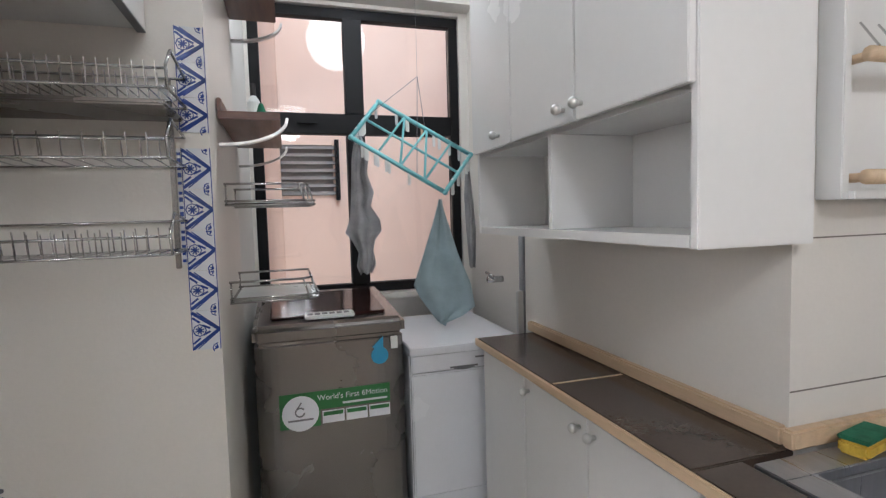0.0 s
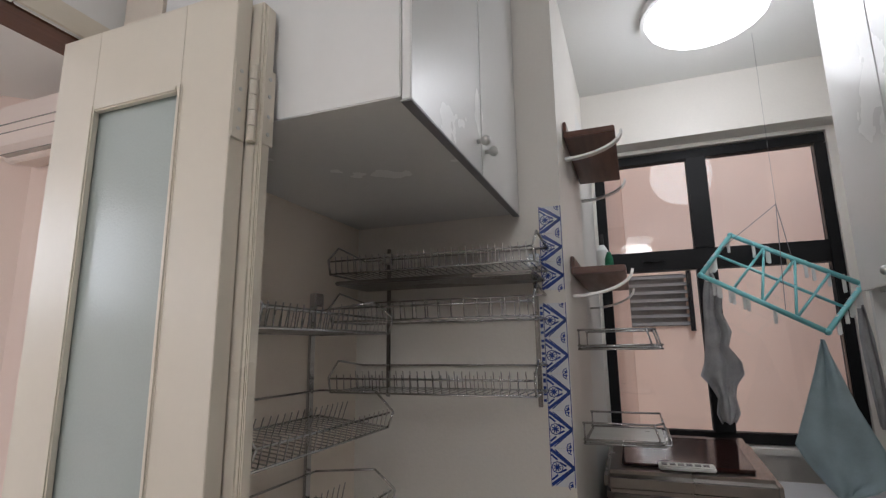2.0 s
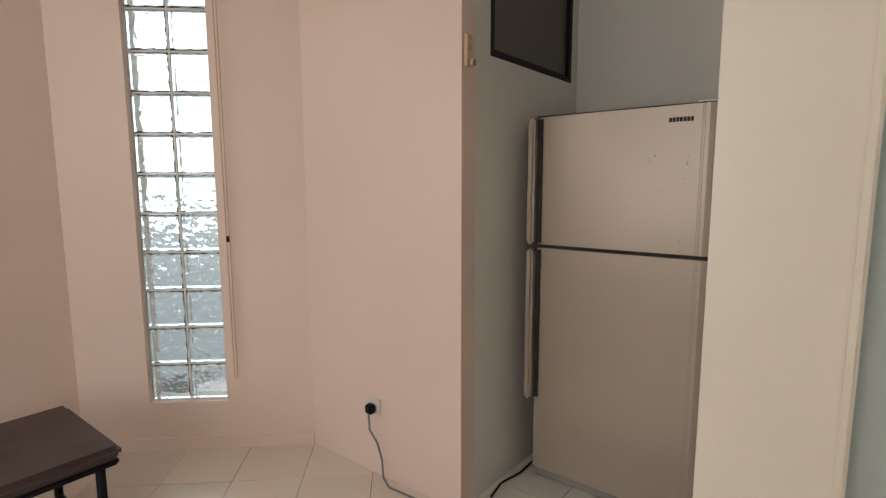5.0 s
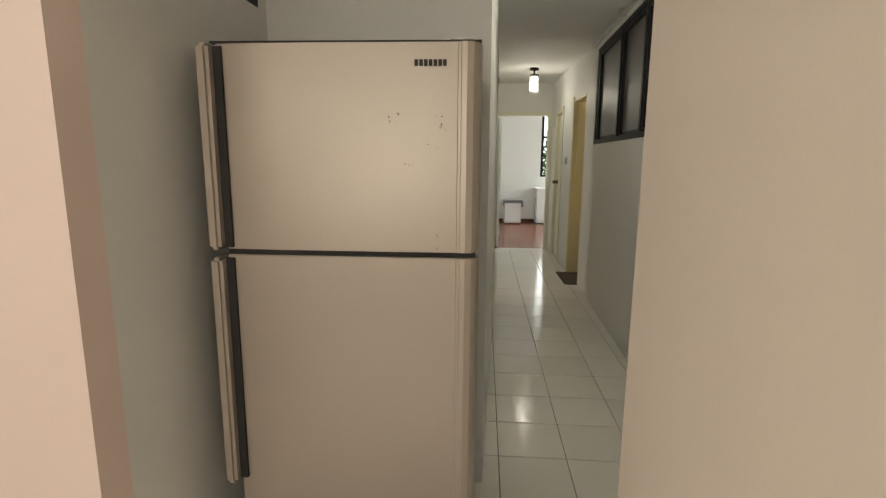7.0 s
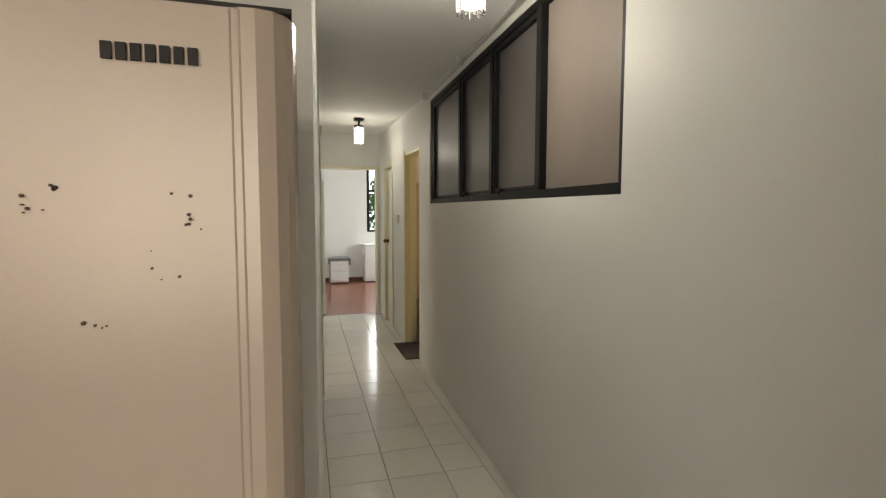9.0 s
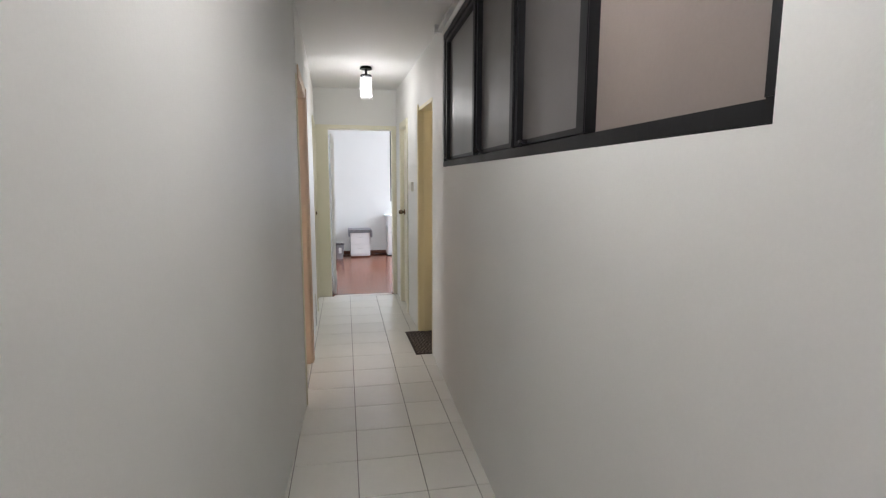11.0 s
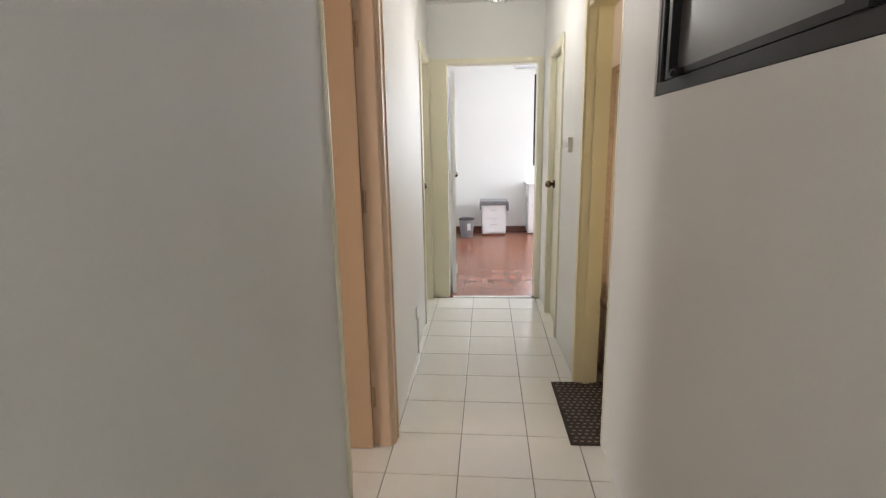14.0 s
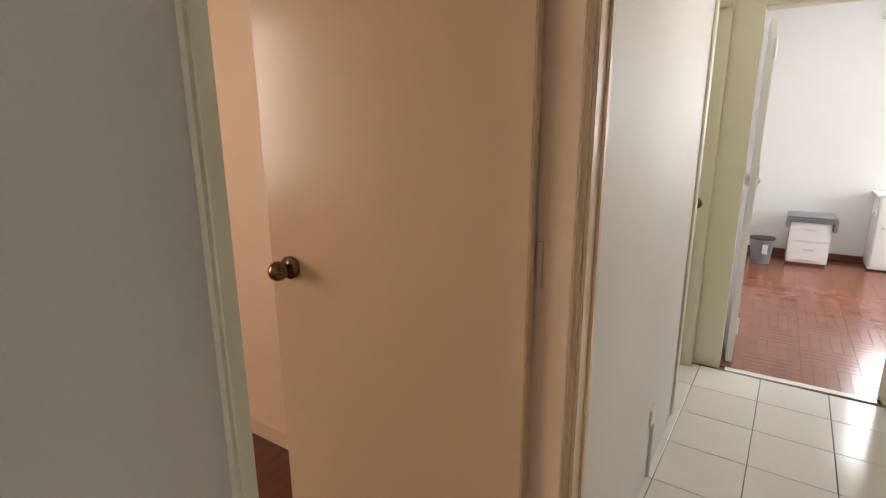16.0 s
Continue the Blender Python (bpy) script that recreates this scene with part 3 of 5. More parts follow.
sw = thing("light_switch", "two ivory light switches side by side on the wall", "switch")
for y in (-0.048, 0.048):
    part("backbox", bx(-0.016, -0.0002, y - 0.043, y + 0.043, -0.044, 0.044), M_PLAS, sw, bevel=0.002)
    p = part("plate", bx(-0.028, -0.0165, y - 0.045, y + 0.045, -0.046, 0.046), M_PLAS, sw, bevel=0.003)
    part("rocker", bx(-0.034, -0.0285, y - 0.012, y + 0.012, -0.02, 0.02), M_PLAS, p, bevel=0.002)
sw.location = (0.98, 4.12, 1.385)
so = thing("wall_socket", "ivory wall socket with a painted cable duct below", "socket")
part("plate", bx(0, 0.010, -0.04, 0.04, -0.04, 0.04), M_PLAS, so, bevel=0.003)
part("duct", bx(0, 0.012, 0.012, 0.032, -0.30, -0.04), M_WHITE, so, "white cable duct", bevel=0.002)
so.location = (0, 4.10, 0.30)

dm = thing("doormat", "dark brown woven doormat with tan dots on the tiles", "mat")
part("base", bx(0.84, 1.22, 3.06, 3.70, 0.006, 0.014), M_MAT, dm, bevel=0.003)
bm = B()
for i in range(11):
    for j in range(20):
        x, y = 0.865 + i * 0.033 + (j % 2) * 0.012, 3.085 + j * 0.031
        box(bm, x - 0.008, x + 0.008, y - 0.004, y + 0.004, 0.0138, 0.0158)
tagged(part("weave", bm, M_MATP, dm, "tan woven dots"), kind="stuff")

# ---- fridge niche ----
FX0, FX1, FY, FH = -0.955, -0.207, -1.21, 1.695
fr = thing("fridge", "tall champagne two-door fridge-freezer with grease spots", "fridge")
part("cabinet", bx(FX0 + 0.015, FX1 - 0.01, FY + 0.07, -0.60, 0.03, FH - 0.012), M_FRSIDE, fr, "grey steel cabinet sides", bevel=0.006)


def fridge_door(name, z0, z1, hz0, hz1):
    d = B()
    n, e = 12, FX1 - 0.062
    pts = [(FX0 + 0.03 + (e - FX0 - 0.03) * i / n, FY + 0.008 * (1 - i / n) ** 4) for i in range(n + 1)]
    pts += [(e + 0.005, FY - 0.004), (e + 0.022, FY - 0.005), (e + 0.040, FY - 0.001), (e + 0.051, FY + 0.007), (e + 0.058, FY + 0.018), (FX1, FY + 0.034)]
    prism(d, pts + [(FX1, FY + 0.065), (FX0 + 0.03, FY + 0.065)], z0, z1)
    o = part(name, d, M_FRIDGE, fr, "champagne painted steel door", bevel=0.004)
    h = B()
    box(h, FX0 - 0.004, FX0 + 0.030, FY - 0.035, FY + 0.05, hz0, hz1)
    part("handle", h, M_FRIDGE, o, "full-length champagne door handle", bevel=0.01)
    g = bx(FX0 + 0.0305, FX0 + 0.052, FY - 0.004, FY + 0.02, hz0 + 0.005, hz1 - 0.005)
    part("handle_recess", g, M_GASKET, o, "dark strip along the handle")
    return o


freezer = fridge_door("freezer_door", 1.138, FH, 1.14, FH - 0.004)
lower = fridge_door("fridge_door", 0.075, 1.122, 0.42, 1.118)
part("gasket", bx(FX0 + 0.03, FX1 - 0.01, FY + 0.015, FY + 0.07, 1.122, 1.138), M_GASKET, fr, "dark door gap")
part("top_cap", bx(FX0 + 0.02, FX1 - 0.004, FY + 0.004, -0.61, FH, FH + 0.005), M_GASKET, fr, "dark brown top edge")
part("toe_grille", bx(FX0 + 0.03, FX1 - 0.02, FY + 0.05, FY + 0.08, 0.012, 0.072), M_FRSIDE, fr)
part("top_hinge", bx(FX1 - 0.09, FX1 - 0.02, FY + 0.02, FY + 0.10, FH - 0.01, FH + 0.012), M_FRSIDE, fr, bevel=0.004)
for x in (FX0 + 0.06, FX1 - 0.06):
    bm = B()
    cone(bm, (x, FY + 0.12, 0.015), 0.02, 0.02, 0.03, 12)
    part("foot", bm, M_GASKET, fr)
bm = B()
for i in range(7):
    box(bm, -0.385 + i * 0.0125, -0.385 + i * 0.0125 + 0.009, FY - 0.0045, FY - 0.001, 1.634, 1.650)
part("badge", bm, M_GASKET, freezer, "small dark metal maker's badge")
rnd = random.Random(4)
bm = B()
for cx, cz, k in ((-0.44, 1.50, 9), (-0.315, 1.49, 8), (-0.40, 1.385, 4), (-0.34, 1.44, 4), (-0.34, 1.17, 3)):
    for i in range(k):
        r = rnd.uniform(0.0006, 0.0021)
        cone(bm, (cx + rnd.uniform(-0.018, 0.018), FY - 0.0015, cz + rnd.uniform(-0.02, 0.02)), r, r, 0.002, 7, rx=90)
tagged(part("stains", bm, M_DIRT, freezer, "brown rust and grease spots"), kind="stuff")
bm = B()
path_rod(bm, [(-0.99, -1.05, 0.012), (-0.99, -1.2, 0.012), (-1.02, -1.33, 0.012), (-1.0, -1.45, 0.012)], 0.005)
cab = tagged(part("power_cable", bm, M_BLACK, None), "black power cable lying on the floor", "cable")

nw = tagged(new("window_niche"), "small high black-framed window", "window", kind="structure")
nw.matrix_world = pose(-1.053, -1.51, 0, 0, 0, math.degrees(math.atan2(0.93, 0.033)))
for a in ((0.10, 0.86, 0.0, 0.05, 1.935, 1.965), (0.10, 0.86, 0.0, 0.05, 2.57, 2.6), (0.10, 0.13, 0.0, 0.05, 1.965, 2.57), (0.83, 0.86, 0.0, 0.05, 1.965, 2.57)):
    part("window_frame", bx(*a), M_BLACK, nw)
part("pane", bx(0.13, 0.83, 0.02, 0.03, 1.965, 2.57), M_DARKGL, nw)
bk = thing("wall_bracket", "small yellowed wooden bracket on the wall corner", "bracket")
part("plate", bx(-1.053, -1.035, -1.60, -1.56, 1.86, 1.98), M_LWOOD, bk, bevel=0.003)
part("hook", bx(-1.036, -1.012, -1.59, -1.57, 1.86, 1.885), M_BRASS, bk, bevel=0.003)

# ---- dining room ----
GM = pose(GA.x, GA.y, 0, 0, 0, math.degrees(math.atan2(GD.y, GD.x)))
gw = tagged(new("window_glass_blocks"), "tall strip window of two columns of glass blocks", "window", kind="structure")
gw.matrix_world = GM
bm = B()
box(bm, G0 - 0.004, G0 + 0.404, -0.104, -0.036, 0.255, 0.268)
for k in range(12):
    box(bm, G0 + 0.002, G0 + 0.398, -0.10, -0.04, 0.262 + 0.2 * k - 0.0045, 0.262 + 0.2 * k + 0.0045)
for u in (0.0, 0.2, 0.4):
    box(bm, G0 + u - 0.0045, G0 + u + 0.0045, -0.0995, -0.0405, 0.262, 2.46)
part("mortar", bm, M_WHITE, gw, "pale mortar joints")


def block_mesh():
    bm = bmesh.new()
    g = bmesh.ops.create_grid(bm, x_segments=12, y_segments=12, size=0.094)
    rnd = random.Random(11)
    for v in bm.verts:
        e = max(abs(v.co.x), abs(v.co.y)) / 0.094
        v.co.z = 0.006 * (1 - e ** 6) + (0.0035 * rnd.uniform(-1, 1) if e < 0.85 else 0)
    bmesh.ops.solidify(bm, geom=bm.faces[:], thickness=0.008)
    me = bpy.data.meshes.new("glass_block")
    bm.to_mesh(me)
    bm.free()
    for p in me.polygons:
        p.use_smooth = True
    me.materials.append(M_BRICKGL)
    return me


BLK = block_mesh()
for k in range(11):
    for c in range(2):
        for side, turn in ((-0.046, 0), ):
            ob = new("glass_block", BLK)
            ob.parent = gw
            ob.matrix_local = Matrix.Translation((G0 + 0.1 + 0.2 * c, side, 0.362 + 0.2 * k)) @ pose(0, 0, 0, -90, 0, 0) @ pose(0, 0, 0, 0, 0, 90 * ((k * 3 + c) % 4))
            ob.visible_shadow = False
bl = thing("roller_blind", "rolled-up taupe roller blind with black cassette", "blind")
bl.matrix_world = GM
part("cassette", bx(G0 - 0.09, G0 + 0.52, 0.0, 0.07, 2.60, 2.665), M_BLACK, bl, bevel=0.015)
part("fabric", bx(G0 - 0.065, G0 + 0.495, 0.02, 0.028, 2.44, 2.60), M_BLIND, bl, "taupe woven fabric")
part("bottom_bar", bx(G0 - 0.065, G0 + 0.495, 0.012, 0.036, 2.41, 2.44), M_BLIND, bl, bevel=0.005)
bm = B()
for x in (-0.052, -0.066):
    rod(bm, (G0 + x, 0.045, 2.60), (G0 + x * 1.05, 0.03, 0.40), 0.0028, 6)
part("cord", bm, M_LWOOD, bl, "tan bead cord")
bm = B()
rod(bm, (G0 - 0.06, 0.036, 1.12), (G0 - 0.06, 0.036, 1.15), 0.009, 8)
part("cord_joint", bm, M_BLACK, bl)

wr = thing("wall_cable", "thin painted cable run along the wall", "cable")
for a, b in ((0.02, G0 - 0.1), (G0 + 0.53, 1.18)):
    bm = B()
    p, q = GA + GD * a, GA + GD * b
    nrm = Vector((-GD.y, GD.x)) * -0.004
    rod(bm, (p.x - nrm.x, p.y - nrm.y, 2.50), (q.x - nrm.x, q.y - nrm.y, 2.505), 0.0045, 6)
    part("cable", bm, M_PINK, wr)

ac = thing("air_conditioner", "wall-mounted warm white split air conditioner", "air conditioner")
bm = B()
prof = [(-1.61, 2.46), (-1.76, 2.43), (-1.825, 2.50), (-1.835, 2.56), (-1.83, 2.72), (-1.79, 2.755), (-1.61, 2.755)]
vs = [[bm.verts.new((x, y, z)) for y, z in prof] for x in (-1.98, -1.14)]
bm.faces.new(vs[0]), bm.faces.new(vs[1][::-1])
for i in range(len(prof)):
    j = (i + 1) % len(prof)
    bm.faces.new((vs[0][j], vs[0][i], vs[1][i], vs[1][j]))
bmesh.ops.recalc_face_normals(bm, faces=bm.faces)
part("body", bm, M_AC, ac, bevel=0.008)
for z in (2.56, 2.61):
    part("seam", bx(-1.975, -1.145, -1.8385, -1.82, z, z + 0.004), M_FRSIDE, ac, "thin grey panel seam")
part("louvre", bx(-1.94, -1.18, -1.815, -1.77, 2.452, 2.458), M_FRSIDE, ac, "grey outlet louvre")

ds = thing("wall_socket", "ivory wall socket with a black plug and cable", "socket")
part("plate", bx(-1.60, -1.52, -1.62, -1.61, 0.31, 0.39), M_PLAS, ds, bevel=0.003)
part("plug", bx(-1.585, -1.54, -1.66, -1.62, 0.32, 0.365), M_BLACK, ds, "black three-pin plug", bevel=0.008)
bm = B()
path_rod(bm, [(-1.56, -1.655, 0.325), (-1.55, -1.66, 0.25), (-1.51, -1.65, 0.19), (-1.485, -1.645, 0.11), (-1.475, -1.65, 0.03), (-1.42, -1.67, 0.01), (-1.2, -1.66, 0.01)], 0.005, 8)
part("cable", bm, M_BIN, ds, "dark grey cable")

be = thing("bench", "low dark brown upholstered bench on black tube legs", "bench")
BM = pose(-1.96, -2.555, 0, 0, 0, 180)
be.matrix_world = BM
part("seat", bx(0.0, 0.62, 0.0, 1.25, 0.37, 0.425), M_FABRIC, be, "dark woven seat pad", bevel=0.02, seg=3)
part("seat_rail", bx(0.015, 0.605, 0.01, 1.24, 0.345, 0.372), M_BLACK, be, bevel=0.008)
for y in (0.07, 1.18):
    bm = B()
    path_rod(bm, [(0.04, y, 0.35), (0.04, y, 0.02), (0.58, y, 0.02), (0.58, y, 0.35)], 0.017, 12)
    part("leg", bm, M_BLACK, be, "black tube leg loop", smooth=True)

dw = tagged(new("window_dining_west"), "black-framed dining window", "window", kind="structure")
dw.matrix_world = pose(BE.x, BE.y, 0, 0, 0, -90)
for a in ((WW0, WW1, -0.06, -0.01, 1.70, 1.74), (WW0, WW1, -0.06, -0.01, 2.56, 2.6), (WW0, WW0 + 0.04, -0.06, -0.01, 1.74, 2.56), (WW1 - 0.04, WW1, -0.06, -0.01, 1.74, 2.56), (WW0 + 1.0, WW0 + 1.05, -0.06, -0.01, 1.74, 2.56)):
    part("window_frame", bx(*a), M_BLACK, dw)

# folding door between kitchen and dining room
fd = thing("folding_door", "cream glossy folding door leaf with a frosted glass panel, open", "door")
fd.matrix_world = pose(0.50, -2.705, 0, 0, 0, 180)
LW, LH = 0.475, 2.09
for a in ((0.0, 0.125, -0.018, 0.018, 0.01, LH), (LW - 0.115, LW, -0.018, 0.018, 0.01, LH)):
    part("stile", bx(*a), M_GLOSSW, fd, bevel=0.0012)
for a in ((0.125, LW - 0.115, -0.018, 0.018, 1.915, LH), (0.125, LW - 0.115, -0.018, 0.018, 0.01, 0.22)):
    part("rail", bx(*a), M_GLOSSW, fd, bevel=0.0012)
part("glass_panel", bx(0.120, LW - 0.110, -0.004, 0.004, 0.215, 1.92), M_FROST, fd, "grey-green frosted glass")
for a in ((0.119, 0.131, 0.006, 0.022, 0.21, 1.925), (LW - 0.121, LW - 0.109, 0.006, 0.022, 0.21, 1.925), (0.131, LW - 0.121, 0.006, 0.022, 1.909, 1.922)):
    part("beading", bx(*a), M_GLOSSW, fd, bevel=0.003)
fd2 = thing("folding_door", "cream glossy folding door leaf folded behind its twin", "door")
part("panel", bx(0.03, 0.522, -2.681, -2.647, 0.01, LH), M_GLOSSW, fd2, bevel=0.005)
part("edge_bead", bx(0.5225, 0.528, -2.676, -2.652, 0.02, LH - 0.01), M_GLOSSW, fd2, "rounded edge bead", bevel=0.002)
dj = tagged(new("door_frame_kitchen"), "cream glossy door head under pale boards", "door frame", kind="structure")
part("head", bx(-0.04, 0.047, -3.80, -2.6, 2.098, 2.111), M_DWOOD, dj, "dark underside of the head", bevel=0.001)
for k in range(5):
    part("board", bx(0.0505, 0.062, -3.80 + k * 0.24, -3.563 + k * 0.24, 2.10, 2.78), M_LAMI, dj, "pale painted board", bevel=0.002)
part("cover_strip", bx(0.0625, 0.068, -3.80, -2.6, 2.10, 2.155), M_GLOSSW, dj, bevel=0.002)
for z in (0.35, 1.80):
    hg = thing("butt_hinge", "cream-painted steel hinge with screws", "hinge", "folding door hinges")
    part("plate", bx(0.5005, 0.5035, -2.722, -2.690, z, z + 0.15), M_GLOSSW, hg, bevel=0.001)
    part("plate", bx(0.5285, 0.5315, -2.679, -2.648, z, z + 0.15), M_GLOSSW, hg, bevel=0.001)
    bm = B()
    for k in range(5):
        rod(bm, (0.514, -2.6865, z + k * 0.03 + 0.001), (0.514, -2.6865, z + k * 0.03 + 0.029), 0.0085, 10)
    part("pin", bm, M_GLOSSW, hg, "hinge knuckles")
    for x, y in ((0.504, -2.708), (0.532, -2.664)):
        for dz in (0.02, 0.055, 0.095, 0.13):
            bm = B()
            cone(bm, (x, y, z + dz), 0.004, 0.004, 0.002, 8, ry=90)
            part("screw", bm, M_ALU, hg)

# ---- kitchen ----
def cab_knob(parent, at, way):
    bm, a, w = B(), Vector(at), Vector(way)
    rod(bm, a, a + w * 0.018, 0.006, 10)
    ball(bm, a + w * 0.022, 0.013)
    part("knob", bm, M_ALU, parent, "small satin metal knob", smooth=True)


lc = thing("wall_cabinet", "white laminate overhead cabinet above the dish racks", "cabinet")
part("body", bx(0.203, 0.786, -2.634, -1.76, 1.862, KCEIL - 0.004), M_LAMI, lc, bevel=0.002)
for y0, y1, ky in ((-2.632, -2.20, -2.235), (-2.194, -1.765, -2.16)):
    d = part("door", bx(0.788, 0.806, y0, y1, 1.855, KCEIL - 0.008), M_LAMI, lc, "white laminate cabinet door", bevel=0.002)
    cab_knob(d, (0.806, ky, 1.93), (1, 0, 0))
part("edge_strip", bx(0.7865, 0.8065, -2.632, -1.765, 1.8515, 1.8545), M_BIN, lc, "thin dark strip under the doors")


def plate_rack(name, label, m, length, depth, tines, tray=False, high=0.075):
    """A wire rack along local x, hung at the back on y = 0 and reaching to -depth."""
    t = thing(name, label, "dish rack", "chrome dish racks")
    bm = B()
    for y, z in ((-0.012, 0), (-depth, 0), (-0.012, high), (-depth, high * 0.55)):
        rod(bm, (0, y, z), (length, y, z), 0.0032)
    for x in (0, length):
        path_rod(bm, [(x, -0.012, 0), (x, -depth, 0), (x, -depth - 0.012, high * 0.6), (x, -depth * 0.8, high * 1.25), (x, -0.012, high)], 0.0034)
    part("frame", bm, M_CHROME, t, "chrome wire frame", smooth=True)
    bm = B()
    for i in range(1, tines):
        x = length * i / tines
        path_rod(bm, [(x, -0.012, 0.0), (x, -depth * 0.45, 0.004), (x, -depth * 0.5, high * 0.8)], 0.0017, 5)
        path_rod(bm, [(x, -depth * 0.45, 0.004), (x, -depth, 0.004), (x, -depth - 0.006, high * 0.72)], 0.0017, 5)
    tagged(part("tines", bm, M_CHROME, t, "fine chrome wire tines"), kind="stuff")
    if tray:
        part("drip_tray", bx(0.01, length - 0.01, -depth + 0.01, -0.012, -0.035, -0.022), M_STEELD, t, "grey steel drip tray", bevel=0.004)
    t.matrix_world = m
    return t


plate_rack("dish_rack", "chrome wire plate rack with a steel drip tray", pose(0.235, -1.757, 1.665), 0.655, 0.235, 30, True)
plate_rack("dish_rack", "chrome wire plate rack on the wall", pose(0.235, -1.757, 1.515), 0.645, 0.22, 16)
plate_rack("dish_rack", "chrome wire cup rack on the wall", pose(0.235, -1.757, 1.30), 0.64, 0.215, 26)
plate_rack("dish_rack", "chrome wire rack of hooks on the side wall", pose(0.2, -2.57, 1.475, 0, 0, 90), 0.57, 0.25, 24)
plate_rack("dish_rack", "chrome wire rack tilted forward on the side wall", pose(0.2, -2.57, 1.235, 0, 0, 90) @ pose(0, 0, 0, 6, 0, 0), 0.57, 0.25, 22)
plate_rack("dish_rack", "chrome wire basket rack on the side wall", pose(0.2, -2.57, 1.0, 0, 0, 90), 0.57, 0.26, 20)
for x, y, z0, z1 in ((0.33, -1.757, 1.27, 1.78), (0.848, -1.757, 1.25, 1.74)):
    t = thing("rack_rail", "slim chrome upright carrying the racks", "rail", "rack uprights")
    part("strip", bx(x - 0.007, x + 0.007, y - 0.010, y - 0.002, z0, z1), M_STEELD, t, bevel=0.002)
    part("clip", bx(x - 0.02, x + 0.02, y - 0.03, y - 0.011, z1 - 0.06, z1 - 0.02), M_CHROME, t, bevel=0.003)
t = thing("rack_rail", "slim chrome upright carrying the racks", "rail", "rack uprights")
part("strip", bx(0.202, 0.212, -2.05, -2.025, 0.99, 1.60), M_CHROME, t, bevel=0.002)
part("clip", bx(0.213, 0.232, -2.06, -2.015, 1.56, 1.60), M_CHROME, t, bevel=0.003)
tp = thing("wall_tap", "chrome wall tap on a thin pipe", "tap")
bm = B()
rod(bm, (0.24, -1.80, 0.0), (0.24, -1.80, 0.76), 0.008, 8)
part("pipe", bm, M_ALU, tp)
bm = B()
rod(bm, (0.24, -1.758, 0.77), (0.24, -1.84, 0.77), 0.014, 10)
rod(bm, (0.20, -1.82, 0.80), (0.28, -1.82, 0.80), 0.008, 8)
rod(bm, (0.24, -1.82, 0.77), (0.24, -1.82, 0.80), 0.009, 8)
part("valve", bm, M_CHROME, tp, smooth=True)
for dz in (0, 0.022):
    bm = B()
    cone(bm, (0.42, -1.7585, 0.70 + dz), 0.006, 0.006, 0.003, 8, rx=90)
    o = tagged(part("wall_plug", bm, M_BIN, None), "small dark drilled wall plug", "wall plug", "wall plugs")

# blue and white tile strip
ts = thing("tile_strip", "vertical strip of blue and white patterned tiles", "tiles")
for z0, z1 in ((1.027, 1.565), (1.605, 1.877)):
    n = max(2, round((z1 - z0) / 0.1))
    h = (z1 - z0) / n
    for i in range(n):
        a = z0 + i * h
        t = part("tile", bx(0.868, 0.939, -1.7615, -1.7575, a + 0.0006, a + h - 0.0006), M_WTILE, ts, "white tile with cobalt lattice")
        bm = B()
        def stroke(xa, za, xb, zb, w):
            dx, dz = xb - xa, zb - za
            l = math.hypot(dx, dz)
            box(bm, -l / 2, l / 2, -1.7631, -1.7612, -w, w, m=Matrix.Translation(((xa + xb) / 2, 0, (za + zb) / 2)) @ Matrix.Rotation(-math.atan2(dz, dx), 4, "Y"))
        for o, w in ((0.0, 0.0042), (0.012, 0.0016)):
            stroke(0.870 + o, a + h * 0.04, 0.936, a + h * (0.5 - o * 3.2), w)
            stroke(0.936, a + h * (0.5 + o * 3.2), 0.870 + o, a + h * 0.96, w)
        stroke(0.8695, a, 0.8695, a + h, 0.001)
        stroke(0.9375, a, 0.9375, a + h, 0.001)
        for cx, cz, r in ((0.888, a + h * 0.5, 0.016), (0.931, a + h * 0.03, 0.013), (0.931, a + h * 0.97, 0.013)):
            for k in range(8):
                q, q2 = k * math.tau / 8, (k + 1) * math.tau / 8
                if max(cx + r * math.cos(q), cx + r * math.cos(q2)) < 0.9385 and a < cz + r * math.sin(q) < a + h:
                    stroke(cx + r * math.cos(q), cz + r * math.sin(q), cx + r * math.cos(q2), cz + r * math.sin(q2), 0.0013)
                    stroke(cx, cz, cx + r * 0.7 * math.cos(q + 0.3), cz + r * 0.7 * math.sin(q + 0.3), 0.0018)
        for cx, cz, u in ((0.905, a + h * 0.42, 0.5), (0.905, a + h * 0.58, -0.5), (0.88, a + h * 0.24, 0.8), (0.88, a + h * 0.76, -0.8)):
            stroke(cx - 0.009, cz - 0.009 * u, cx + 0.009, cz + 0.009 * u, 0.0026)
        part("glaze_pattern", bm, M_BLUETILE, t, "cobalt blue painted pattern")

for i in range(3):
    a = 1.26 + i * 0.102
    t = part("tile", bx(0.857, 0.867, -1.7605, -1.7575, a, a + 0.1), M_WTILE, ts, "narrow white tile sliver with blue marks")
    bm = B()
    for k in range(5):
        box(bm, 0.8575, 0.8665, -1.7615, -1.7604, a + 0.006 + k * 0.019, a + 0.014 + k * 0.019 + 0.004 * (k % 2))
    part("glaze_pattern", bm, M_BLUETILE, t, "cobalt blue painted pattern")

